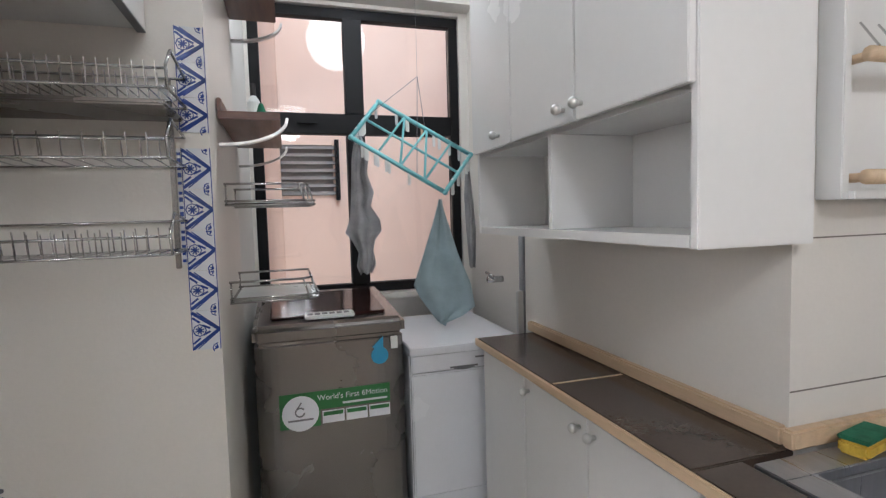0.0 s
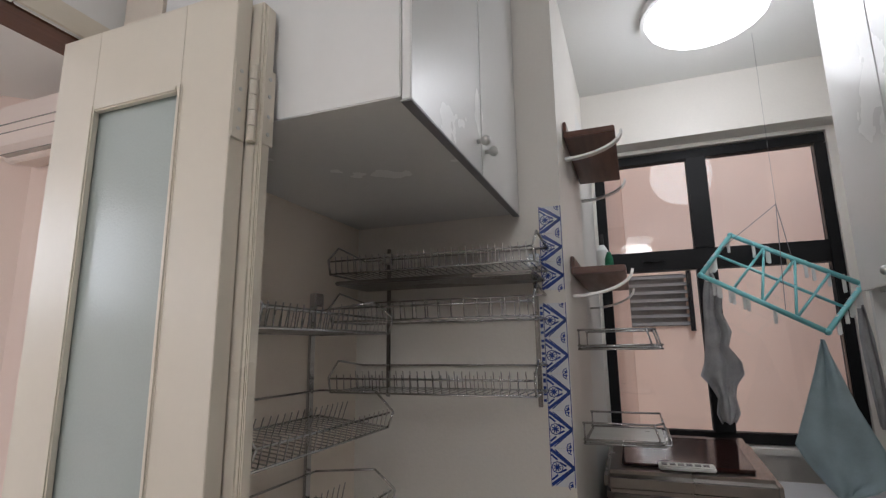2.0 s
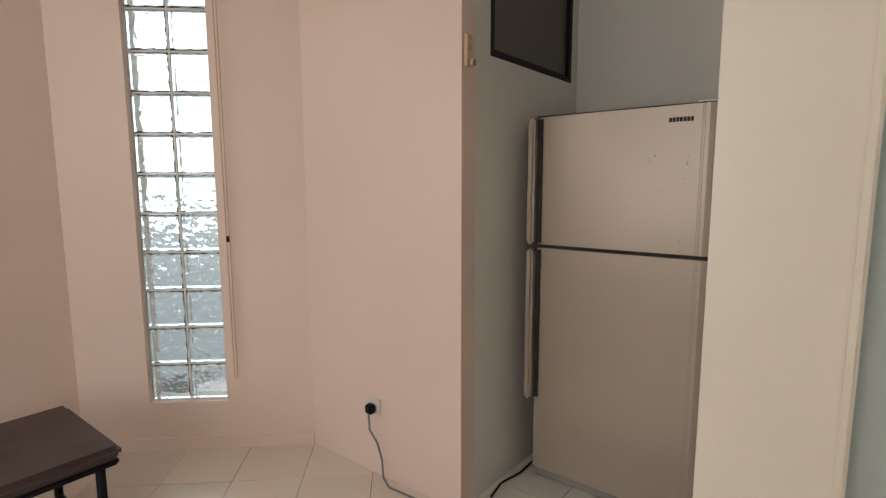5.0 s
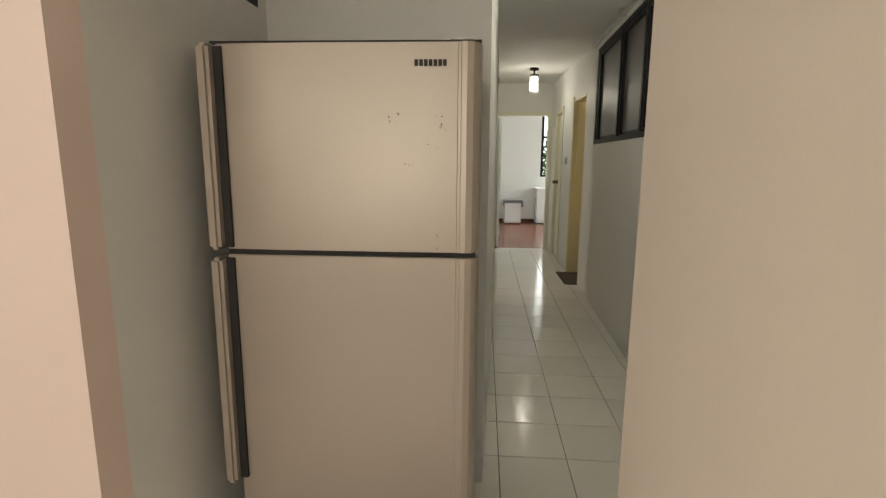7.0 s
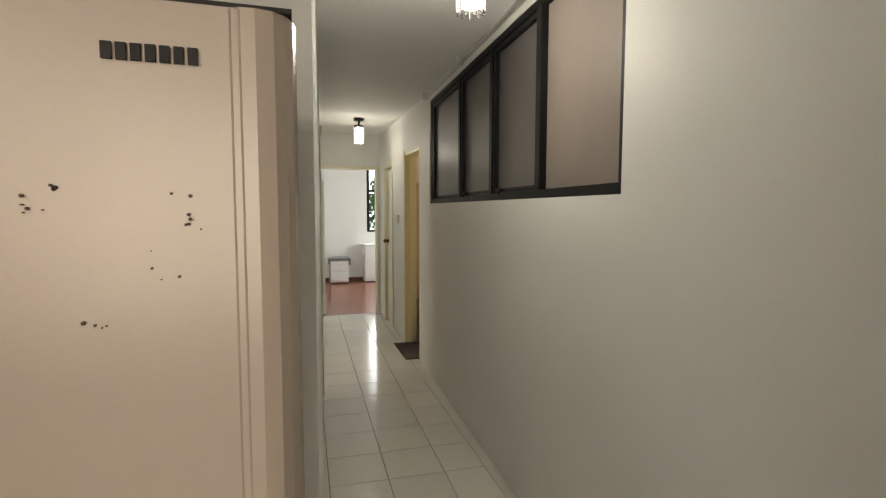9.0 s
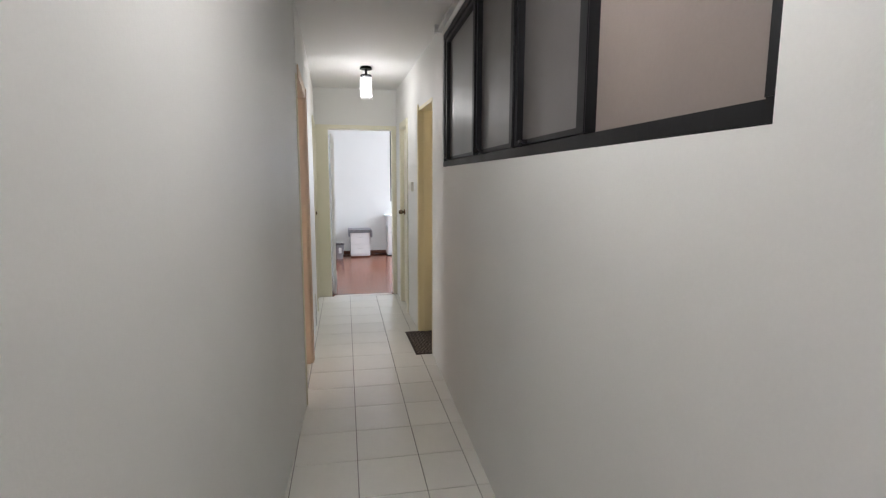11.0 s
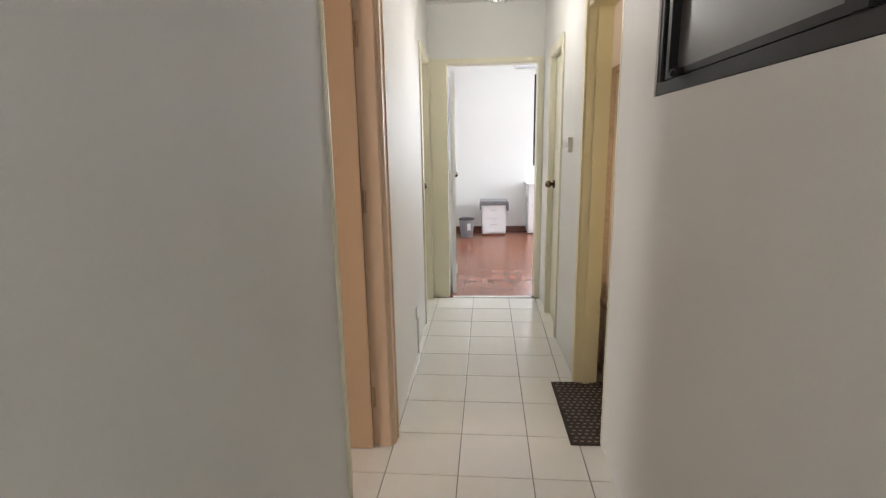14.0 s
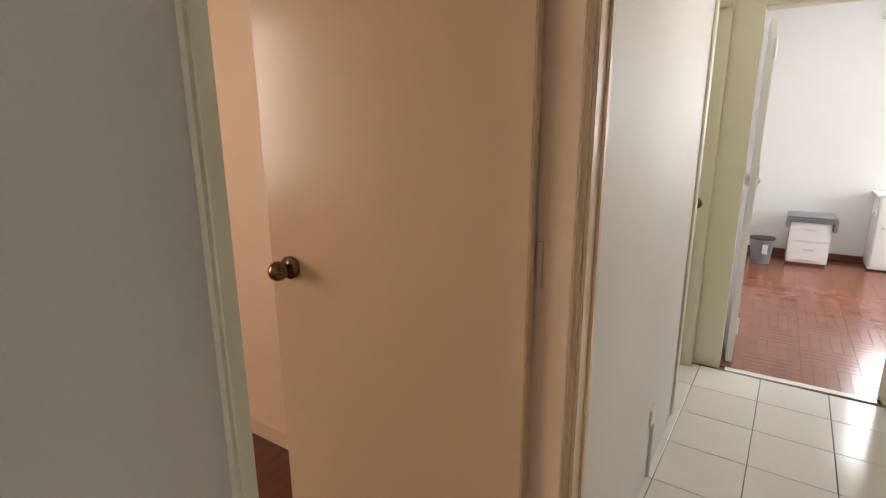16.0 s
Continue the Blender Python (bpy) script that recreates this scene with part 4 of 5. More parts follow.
# brown shelves and wire shelves on the alcove wall
for z, far in ((2.18, -1.02), (1.685, -0.95)):
    s = thing("wall_shelf", "dark stained wooden shelf with curved aluminium brackets", "shelf", "alcove shelves")
    part("board", bx(0.943, 1.12, -1.60, far, z - 0.012, z + 0.012), M_DWOOD, s, bevel=0.003)
    part("back_board", bx(0.943, 0.955, -1.60, far, z + 0.0125, z + 0.05), M_DWOOD, s, bevel=0.002)
    for y in (-1.575, far + 0.03):
        bm = B()
        for i in range(8):
            a0, a1 = (math.pi / 2 * k / 8 for k in (i, i + 1))
            p = [(0.945 + 0.195 * math.sin(a), z - 0.085 + 0.08 * (1 - math.cos(a))) for a in (a0, a1)]
            l = math.hypot(p[1][0] - p[0][0], p[1][1] - p[0][1])
            an = math.atan2(p[1][1] - p[0][1], p[1][0] - p[0][0])
            box(bm, -l / 2 - 0.002, l / 2 + 0.002, y - 0.014, y + 0.014, -0.004, 0.004, m=Matrix.Translation(((p[0][0] + p[1][0]) / 2, 0, (p[0][1] + p[1][1]) / 2)) @ Matrix.Rotation(-an, 4, "Y"))
        part("bracket", bm, M_ALU, s, "curved satin aluminium bracket")
for z, tray in ((1.42, False), (1.115, True)):
    s = thing("wire_shelf", "chrome wire basket shelf on the alcove wall", "shelf", "wire shelves")
    bm = B()
    for zz in (0, 0.012, 0.065):
        x1 = 1.215 if zz < 0.05 else 1.195
        path_rod(bm, [(0.945, -1.55, z + zz), (x1 - 0.03, -1.55, z + zz), (x1, -1.51, z + zz), (x1, -1.24, z + zz), (0.945, -1.24, z + zz)], 0.0036)
    for x, y in ((0.95, -1.55), (1.185, -1.55), (1.213, -1.50), (1.213, -1.25), (0.95, -1.24)):
        rod(bm, (x, y, z), (x if x < 1 else x - 0.018, y, z + 0.065), 0.003)
    part("frame", bm, M_CHROME, s, "chrome wire frame", smooth=True)
    bm = B()
    for i in range(14):
        y = -1.54 + i * 0.022
        rod(bm, (0.945, y, z + 0.004), (1.213, y, z + 0.004), 0.0018, 5)
    tagged(part("wires", bm, M_CHROME, s), kind="stuff")
    part("liner", bx(0.96, 1.195, -1.53, -1.26, z + 0.007, z + 0.012), M_CLEARP, s, "pale translucent liner")
bo = thing("bottle", "small white plastic bottle with a dark label", "bottle")
bm = B()
cone(bm, (1.02, -1.02, 1.697 + 0.075), 0.026, 0.026, 0.15, 16)
cone(bm, (1.02, -1.02, 1.697 + 0.163), 0.026, 0.011, 0.026, 16)
part("body", bm, M_CLEARP, bo, smooth=False)
bm = B()
cone(bm, (1.02, -1.02, 1.697 + 0.2), 0.011, 0.009, 0.05, 12)
part("cap", bm, M_GASKET, bo)
bo = thing("bottle", "slim green-tinted bottle on the shelf", "bottle")
bm = B()
cone(bm, (1.05, -1.10, 1.697 + 0.05), 0.018, 0.018, 0.10, 14)
cone(bm, (1.05, -1.10, 1.697 + 0.115), 0.018, 0.007, 0.03, 14)
part("body", bm, M_SCOUR, bo)

# window
kw = tagged(new("window_kitchen"), "tall black-framed window with four panes", "window", kind="structure")
kw.location = (0.98, -0.50, 0)
W, Z0, ZM0, ZM1, Z1 = 1.10, 0.965, 1.81, 1.915, 2.455
for a in ((0, W, 0, 0.06, Z0, Z0 + 0.05), (0, W, 0, 0.06, Z1 - 0.05, Z1), (0, 0.05, 0, 0.06, Z0 + 0.05, Z1 - 0.05), (W - 0.05, W, 0, 0.06, Z0 + 0.05, Z1 - 0.05), (0.05, W - 0.05, -0.008, 0.058, ZM0, ZM1), (0.47, 0.565, -0.012, 0.056, Z0 + 0.05, ZM0), (0.47, 0.565, -0.012, 0.056, ZM1, Z1 - 0.05)):
    part("window_frame", bx(*a), M_BLACK, kw, bevel=0.004)
for a, b in ((0.05, 0.47), (0.565, W - 0.05)):
    for c, d in ((Z0 + 0.05, ZM0), (ZM1, Z1 - 0.05)):
        o = part("pane", bx(a, b, 0.025, 0.031, c, d), M_PANE, kw, "clear window glass")
        o.visible_shadow = False
part("window_sill", bx(0, W, -0.075, -0.022, 0.935, 0.962), M_KWALL, kw)
part("latch", bx(0.22, 0.32, -0.03, -0.008, 1.86, 1.872), M_BLACK, kw)
lv = tagged(new("window_airwell"), "grey louvre window across the airwell", "window", kind="structure")
lv.location = (1.02, 1.99, 0)
for i in range(7):
    part("slat", bx(0.06, 0.60, -0.02, 0.02, 0, 0.006, m=pose(0, 0, 1.62 + i * 0.075, 55, 0, 0)), M_DARKGL, lv, "grey glass louvre slat")
part("window_frame", bx(0.02, 0.06, -0.04, 0.02, 1.55, 2.15), M_BLACK, lv)
part("window_frame", bx(0.60, 0.64, -0.04, 0.02, 1.55, 2.15), M_BLACK, lv)
part("backing", bx(0.06, 0.6, 0.03, 0.04, 1.55, 2.15), M_DARKGL, lv)

# clothes hanger with pegs
ch = thing("peg_hanger", "teal plastic clothes-drying frame with pegs, hung askew", "clothes hanger")

A, Bc, C, D = Vector((1.405, -1.02, 1.715)), Vector((1.555, -0.88, 1.90)), Vector((1.965, -0.98, 1.65)), Vector((1.79, -1.12, 1.47))
bm = B()
path_rod(bm, [A, Bc, C, D, A], 0.010, 10)
for v in (A, Bc, C, D):
    ball(bm, v, 0.0125)
part("rim", bm, M_TEAL, ch, "teal plastic outer rim", smooth=True)
for p, q, u, v in ((A, D, 0.28, 0.28), (A, D, 0.52, 0.52), (A, D, 0.78, 0.78), (A, D, 0.52, 0.28), (A, D, 0.78, 0.52)):
    bm = B()
    rod(bm, p.lerp(q, u), Bc.lerp(C, v), 0.0055, 8)
    part("bar", bm, M_TEAL, ch, "teal plastic cross bar", smooth=True)
bm = B()
rod(bm, A.lerp(Bc, 0.5), D.lerp(C, 0.5), 0.006, 8)
part("bar", bm, M_TEAL, ch, "teal plastic cross bar", smooth=True)
bm = B()
rod(bm, (Bc + C) / 2, (1.72, -0.97, 2.0), 0.0015, 5)
rod(bm, A.lerp(Bc, 0.6), (1.72, -0.97, 2.0), 0.0015, 5)
rod(bm, A.lerp(D, 0.7), (1.72, -0.97, 2.0), 0.0015, 5)
rod(bm, (1.72, -0.97, 2.0), (1.72, -0.97, KCEIL), 0.0006, 6)
part("cords", bm, M_BIN, ch, "thin clear hanging cords")
rnd = random.Random(8)
for i in range(30):
    e, u = ((A, D), (Bc, C), (A, Bc), (D, C))[i % 4], rnd.uniform(0.1, 0.9)
    p = e[0].lerp(e[1], u)
    o = part("peg", bx(p.x - 0.006, p.x + 0.006, p.y - 0.005, p.y + 0.005, p.z - 0.06, p.z + 0.012), M_LWOOD if i == 9 else M_CLEARP, ch, "", bevel=0.002)


def cloth(name, label, material, top, outline, y, folds, seed):
    """A hanging cloth: rows of (z, left, right) with soft folds, given a thickness."""
    bm = B()
    rnd = random.Random(seed)
    ph = [rnd.uniform(0, 6) for _ in range(3)]
    n, rows = 14, []
    for z, l, r in outline:
        row = []
        for i in range(n + 1):
            u = i / n
            w = folds * (math.sin(u * 9 + ph[0] + z * 3) + 0.6 * math.sin(u * 17 + ph[1] - z * 5))
            row.append(bm.verts.new((l + (r - l) * u, y + w, z + 0.006 * math.sin(u * 11 + ph[2]))))
        rows.append(row)
    for a, b in zip(rows, rows[1:]):
        for i in range(n):
            bm.faces.new((a[i], a[i + 1], b[i + 1], b[i]))
    bmesh.ops.recalc_face_normals(bm, faces=bm.faces)
    bmesh.ops.subdivide_edges(bm, edges=bm.edges[:], cuts=1, use_grid_fill=True, smooth=0.3)
    bmesh.ops.solidify(bm, geom=bm.faces[:], thickness=0.004)
    return tagged(part(name, bm, material, None, smooth=True), label, "cloth")


cloth("towel", "pale blue-grey towel hung by a corner", M_TOWEL, 0, [(1.44, 1.80, 1.812), (1.32, 1.765, 1.85), (1.20, 1.725, 1.885), (1.10, 1.69, 1.925), (1.05, 1.672, 1.945), (0.99, 1.70, 1.955), (0.94, 1.735, 1.965), (0.90, 1.765, 1.90), (0.868, 1.79, 1.80)], -0.98, 0.008, 2)
cloth("rag", "grey cloth hung beside the window mullion", M_RAG, 0, [(1.72, 1.43, 1.45), (1.64, 1.415, 1.48), (1.56, 1.41, 1.47), (1.48, 1.405, 1.50), (1.42, 1.40, 1.485), (1.36, 1.39, 1.525), (1.31, 1.37, 1.53), (1.27, 1.40, 1.50), (1.22, 1.425, 1.49), (1.16, 1.415, 1.50), (1.12, 1.43, 1.48)], -0.98, 0.013, 5)
cloth("rag", "narrow grey cloth strip hung on the drying frame", M_RAG, 0, [(1.60, 1.945, 1.955), (1.45, 1.935, 1.975), (1.30, 1.94, 1.985), (1.12, 1.95, 1.98)], -0.97, 0.008, 9)

# washing machine
wm = thing("washing_machine", "dark silver top-loading washing machine with stickers", "washing machine")
WX0, WX1, WY0, WY1 = 0.985, 1.555, -1.275, -0.66
bm = B()
prism(bm, [(WX0 + (WX1 - WX0) * i / 20, WY0 + 0.022 * (i / 10 - 1) ** 6 + 0.02 * (i in (0, 20))) for i in range(21)] + [(WX1, WY1), (WX0, WY1)], 0.03, 0.895)
part("cabinet", bm, M_STEELD, wm, "brushed dark steel cabinet", bevel=0.003, smooth=False)
bm = B()
v = box(bm, WX0 - 0.004, WX1 + 0.004, WY0 - 0.008, WY1, 0.897, 0.975)
for q in v:
    if q.co.z > 0.95 and q.co.y > -0.9:
        q.co.z += 0.045
part("top", bm, M_STEELD, wm, "dark silver top frame", bevel=0.022, seg=3)
lidm = pose(0, -1.21, 0.981, 4.2, 0, 0)
part("lid", bx(WX0 + 0.06, WX1 - 0.06, 0.0, 0.44, 0.0, 0.012, m=lidm), M_WASHLID, wm, "dark red-brown tinted lid", bevel=0.006)
part("control_panel", bx(WX0 + 0.19, WX0 + 0.38, -0.035, 0.03, 0.004, 0.018, m=lidm), M_CLEARP, wm, "pale control panel", bevel=0.004)
for i in range(6):
    part("button", bx(WX0 + 0.20 + i * 0.028, WX0 + 0.22 + i * 0.028, -0.015, 0.005, 0.018, 0.021, m=lidm), M_BIN, wm)
for x in (WX0 + 0.06, WX1 - 0.06):
    bm = B()
    cone(bm, (x, WY0 + 0.08, 0.015), 0.025, 0.025, 0.03, 12)
    part("foot", bm, M_GASKET, wm)
f = WY0 - 0.0035
st = part("sticker", bx(1.066, 1.487, f, f + 0.003, 0.573 + 0.005, 0.712), M_GREEN, wm, "green advertising sticker")
part("sticker", bx(1.215, 1.487, f - 0.0006, f - 0.0001, 0.574, 0.640), M_STEELD, wm)
bm = B()
cone(bm, (1.142, f - 0.001, 0.634), 0.068, 0.068, 0.004, 28, rx=90)
ds2 = part("sticker_disc", bm, M_APPL, wm, "round white sticker disc")
bm = B()
for i in range(10):
    a0, a1 = 0.6 + i * 0.55, 0.6 + (i + 1) * 0.55
    rod(bm, (1.140 + 0.017 * math.cos(a0), f - 0.0035, 0.640 + 0.017 * math.sin(a0)), (1.140 + 0.017 * math.cos(a1), f - 0.0035, 0.640 + 0.017 * math.sin(a1)), 0.003, 5)
rod(bm, (1.126, f - 0.0035, 0.648), (1.146, f - 0.0035, 0.677), 0.003, 5)
box(bm, 1.095, 1.188, f - 0.0045, f - 0.0032, 0.606, 0.613)
part("print", bm, M_BIN, ds2, "dark printed emblem")
for i in range(3):
    a = 1.222 + i * 0.09
    w = part("sticker_tab", bx(a, a + 0.083, f - 0.0022, f - 0.0008, 0.585, 0.633), M_APPL, wm, "white sticker tab")
    part("print", bx(a + 0.004, a + 0.079, f - 0.0030, f - 0.0023, 0.614, 0.629), M_GREEN, w, "green printed bar")
text("World's First 6Motion", 0.030, pose(1.205, f - 0.0006, 0.676, 90, 0, 0), M_APPL, wm, "white sticker lettering")
part("print", bx(1.30, 1.475, f - 0.0012, f - 0.0002, 0.652, 0.660), M_WTILE, wm)
bm = B()
cone(bm, (1.452, f - 0.0005, 0.826), 0.034, 0.034, 0.003, 24, rx=90)
d = bmesh.ops.create_cone(bm, cap_ends=True, segments=3, radius1=0.036, radius2=0.036, depth=0.003)
bmesh.ops.transform(bm, matrix=Matrix.Translation((1.452, f - 0.0012, 0.862)) @ pose(0, 0, 0, 90, 0, 0) @ pose(0, 0, 0, 0, 0, 90) @ Matrix.Diagonal((1.25, 0.8, 1, 1)), verts=d["verts"])
part("sticker_drop", bm, M_BLUE, wm, "blue water-drop sticker")
part("sticker_small", bx(1.497, 1.525, f, f + 0.003, 0.848, 0.898), M_CLEARP, wm, "small grey label")

# dishwasher
dwm = thing("dishwasher", "white slimline dishwasher with a flat white top", "dishwasher")
part("cabinet", bx(1.575, 2.03, -1.255, -0.67, 0.03, 0.805), M_APPL, dwm, bevel=0.004)
part("worktop", bx(1.568, 2.06, -1.31, -0.66, 0.812, 0.845), M_APPL, dwm, "white laminate top", bevel=0.004)
part("control_panel", bx(1.577, 2.028, -1.285, -1.256, 0.735, 0.81), M_APPL, dwm, "white control panel", bevel=0.006)
part("door", bx(1.577, 2.028, -1.282, -1.256, 0.215, 0.729), M_APPL, dwm, "white enamelled door", bevel=0.006)
part("plinth", bx(1.585, 2.02, -1.262, -1.256, 0.03, 0.205), M_APPL, dwm)
bm = B()
for i in range(8):
    u = i / 7
    box(bm, 1.74 + 0.015 * i, 1.756 + 0.015 * i, -1.2865, -1.2845, 0.735 + 0.010 * (2 * u - 1) ** 2 - 0.004, 0.748)
part("handle_recess", bm, M_BIN, dwm, "grey curved handle recess")
part("print", bx(1.85, 1.90, -1.2865, -1.285, 0.775, 0.782), M_BIN, dwm)

# cabinets on the east side
uc = thing("wall_cabinet", "white laminate wall cabinet with an open shelf below", "cabinet")
X0, X1, YF, YN = 1.79, 2.057, -1.52, -2.545
for a in ((X0 + 0.02, X1, YN, YF, 2.77, KCEIL - 0.004), (X0 + 0.02, X1, YN + 0.02, YF - 0.02, 1.575, 1.595), (X0, X1, YN + 0.02, YF - 0.02, 1.302, 1.325), (X1 - 0.012, X1, YN + 0.02, YF - 0.02, 1.325, 1.575)):
    part("panel", bx(*a), M_LAMI, uc)
part("side_panel", bx(X0, X1, YN, YN + 0.018, 1.30, 2.769), M_LAMI, uc, bevel=0.002)
part("side_panel", bx(X0, X1, YF - 0.018, YF, 1.302, 2.769), M_LAMI, uc, bevel=0.002)
part("divider", bx(X0 + 0.002, X1 - 0.013, -2.047, -2.029, 1.326, 1.574), M_LAMI, uc, bevel=0.001)
for y0, y1, ky in ((YN + 0.004, -2.195, -2.222), (-2.19, -1.846, -2.145), (-1.842, YF - 0.002, -1.755)):
    d = part("door", bx(X0 - 0.018, X0 - 0.001, y0, y1, 1.582, 2.782), M_LAMI, uc, "white laminate door", bevel=0.002)
    cab_knob(d, (X0 - 0.018, ky, 1.615), (-1, 0, 0))
bc = thing("base_cabinet", "white laminate base cabinet", "cabinet")
part("body", bx(1.842, 2.057, -2.52, -1.45, 0.08, 0.862), M_LAMI, bc)
for y0, y1, ky in ((-2.515, -2.155, -2.185), (-2.15, -1.80, -2.118), (-1.795, -1.452, -1.83)):
    d = part("door", bx(1.824, 1.841, y0, y1, 0.09, 0.85), M_LAMI, bc, "white laminate door", bevel=0.002)
    cab_knob(d, (1.824, ky, 0.815), (-1, 0, 0))
part("plinth", bx(1.86, 2.055, -2.52, -1.46, 0.0, 0.078), M_LAMI, bc)
bc2 = thing("base_cabinet", "white laminate base cabinet under the sink", "cabinet")
part("body", bx(1.9, 2.95, -3.02, -2.535, 0.0, 0.70), M_LAMI, bc2)
ct = thing("worktop", "glossy dark brown worktop with a pine edge", "worktop")
part("slab", bx(1.806, 2.057, -2.515, -1.43, 0.868, 0.895), M_COUNTER, ct, bevel=0.003)
part("slab", bx(1.806, 1.92, -3.05, -2.519, 0.868, 0.895), M_COUNTER, ct, bevel=0.003)
part("joint", bx(1.81, 2.034, -2.012, -2.004, 0.8945, 0.8965), M_LWOOD, ct, "pale joint strip")
part("edge", bx(1.797, 1.8055, -3.05, -1.43, 0.868, 0.896), M_LWOOD, ct, "pale pine edging", bevel=0.003)
part("upstand", bx(2.035, 2.0585, -2.502, -1.40, 0.8965, 0.935), M_LWOOD, ct, "pale pine upstand", bevel=0.005)
part("upstand", bx(2.035, 2.95, -2.53, -2.503, 0.8965, 0.935), M_LWOOD, ct, "pale pine upstand", bevel=0.005)
sk = thing("sink", "brushed steel sink set into the worktop", "sink")
for k, a in enumerate(((1.93, 2.9, -2.60, -2.535, 0.876, 0.895), (1.93, 2.9, -3.05, -2.98, 0.876, 0.895), (1.93, 2.0, -2.98, -2.60, 0.876, 0.895), (2.6, 2.9, -2.98, -2.60, 0.876, 0.895), (1.99, 2.61, -2.99, -2.595, 0.71, 0.72), (1.99, 2.0, -2.99, -2.595, 0.72, 0.876), (2.6, 2.61, -2.99, -2.595, 0.72, 0.876), (2.0, 2.6, -2.605, -2.595, 0.72, 0.876), (2.0, 2.6, -2.99, -2.98, 0.72, 0.876))):
    part("rim" if k < 4 else "basin_bottom" if k == 4 else "basin_wall", bx(*a), M_SINK, sk, bevel=0.002)
sp = thing("sponge", "yellow sponge with a green scourer side", "sponge")
sp.matrix_world = pose(2.17, -2.57, 0.897, 0, 0, 12)
part("foam", bx(-0.055, 0.055, -0.026, 0.026, 0, 0.028), M_SPONGE, sp, bevel=0.006)
part("scourer", bx(-0.055, 0.055, -0.026, 0.026, 0.0285, 0.037), M_SCOUR, sp, "green scourer layer", bevel=0.002)
rs = thing("wall_shelf_unit", "white open wall shelf with wooden rails above the sink", "shelf")
part("side_panel", bx(2.11, 2.13, -2.555, -2.504, 1.38, 2.4), M_LAMI, rs, bevel=0.002)
part("bottom_panel", bx(2.131, 2.9, -2.565, -2.504, 1.38, 1.395), M_LAMI, rs, bevel=0.002)
part("back_panel", bx(2.131, 2.9, -2.512, -2.504, 1.396, 2.4), M_LAMI, rs)
for z in (1.42, 1.64):
    bm = B()
    rod(bm, (2.135, -2.58, z), (2.9, -2.58, z + 0.004), 0.014, 10)
    rod(bm, (2.15, -2.58, z), (2.15, -2.51, z), 0.009, 8)
    part("wooden_rail", bm, M_LWOOD, rs, "pale wooden dowel rail", smooth=True)
bm = B()
for i in range(6):
    rod(bm, (2.16 + i * 0.05, -2.58, 1.655), (2.20 + i * 0.05, -2.52, 1.72), 0.0022, 6)
part("wire", bm, M_CHROME, rs)
for z in (0.62, 1.0, 1.305, 1.9):
    struct("tile_joint", bx(2.061, 2.95, -2.5012, -2.4995, z, z + 0.003), M_GROUT, "thin grey tile joint on the wall", "joint")
# wall clutter in the corner by the dishwasher
pv = thing("water_pipe", "grey pipe and valve on the alcove wall", "pipe")
bm = B()
rod(bm, (2.05, -1.33, 0.0), (2.05, -1.33, 1.30), 0.013, 12)
part("pipe", bm, M_BIN, pv, smooth=True)
part("cable_cover", bx(2.02, 2.045, -1.352, -1.33, 0.86, 1.05), M_ALU, pv, bevel=0.003)
bm = B()
rod(bm, (2.129, -0.95, 1.05), (2.05, -0.95, 1.05), 0.016, 10)
rod(bm, (2.06, -0.99, 1.07), (2.06, -0.91, 1.08), 0.008, 8)
part("valve", bm, M_CHROME, pv, smooth=True)

# ceiling lamp
kl = thing("ceiling_lamp", "round white opal ceiling lamp, lit", "lamp")
bm = B()
cone(bm, (1.5, -1.25, KCEIL - 0.014), 0.25, 0.25, 0.028, 40)
part("base", bm, M_LAMI, kl)
bm = B()
ball(bm, (1.5, -1.25, KCEIL - 0.03), 0.235, 1, 1, 0.33)
o = part("shade", bm, M_LAMP, kl, "lit opal glass bowl", smooth=True)
o.visible_shadow = False

kl2 = copy_thing(kl, Matrix.Translation((-0.3, -3.25, 0)))

# ---- bedroom ----
nt = thing("nightstand", "white two-drawer nightstand with a grey cloth on top", "nightstand")
nt.location = (0.50, 8.5, 0)
part("body", bx(0.0, 0.36, 0.02, 0.40, 0.03, 0.50), M_LAMI, nt, bevel=0.004)
part("plinth", bx(0.01, 0.35, 0.03, 0.39, 0.0, 0.029), M_DWOOD, nt)
for z in (0.06, 0.27):
    d = part("drawer", bx(0.008, 0.352, 0.0, 0.019, z, z + 0.195), M_LAMI, nt, bevel=0.003)
    bm = B()
    path_rod(bm, [(0.13, 0, z + 0.12), (0.14, -0.02, z + 0.12), (0.22, -0.02, z + 0.12), (0.23, 0, z + 0.12)], 0.005, 8)
    part("handle", bm, M_ALU, d, "small metal bow handle")
nc = thing("table_cloth", "dark grey cloth draped over the nightstand", "cloth")
bm = B()
box(bm, 0.47, 0.89, 8.47, 8.88, 0.505, 0.525)
box(bm, 0.465, 0.49, 8.47, 8.80, 0.40, 0.504)
box(bm, 0.868, 0.90, 8.47, 8.80, 0.38, 0.504)
box(bm, 0.49, 0.868, 8.468, 8.48, 0.465, 0.504)
part("fabric", bm, M_BIN, nc, bevel=0.006)
tb = thing("waste_bin", "small grey plastic waste bin with a pale label", "bin")
bm = B()
cone(bm, (0.27, 8.42, 0.135), 0.085, 0.115, 0.27, 24)
part("tub", bm, M_BIN, tb, smooth=False)
bm = B()
cone(bm, (0.27, 8.42, 0.275), 0.119, 0.119, 0.014, 24)
part("rim", bm, M_GASKET, tb)
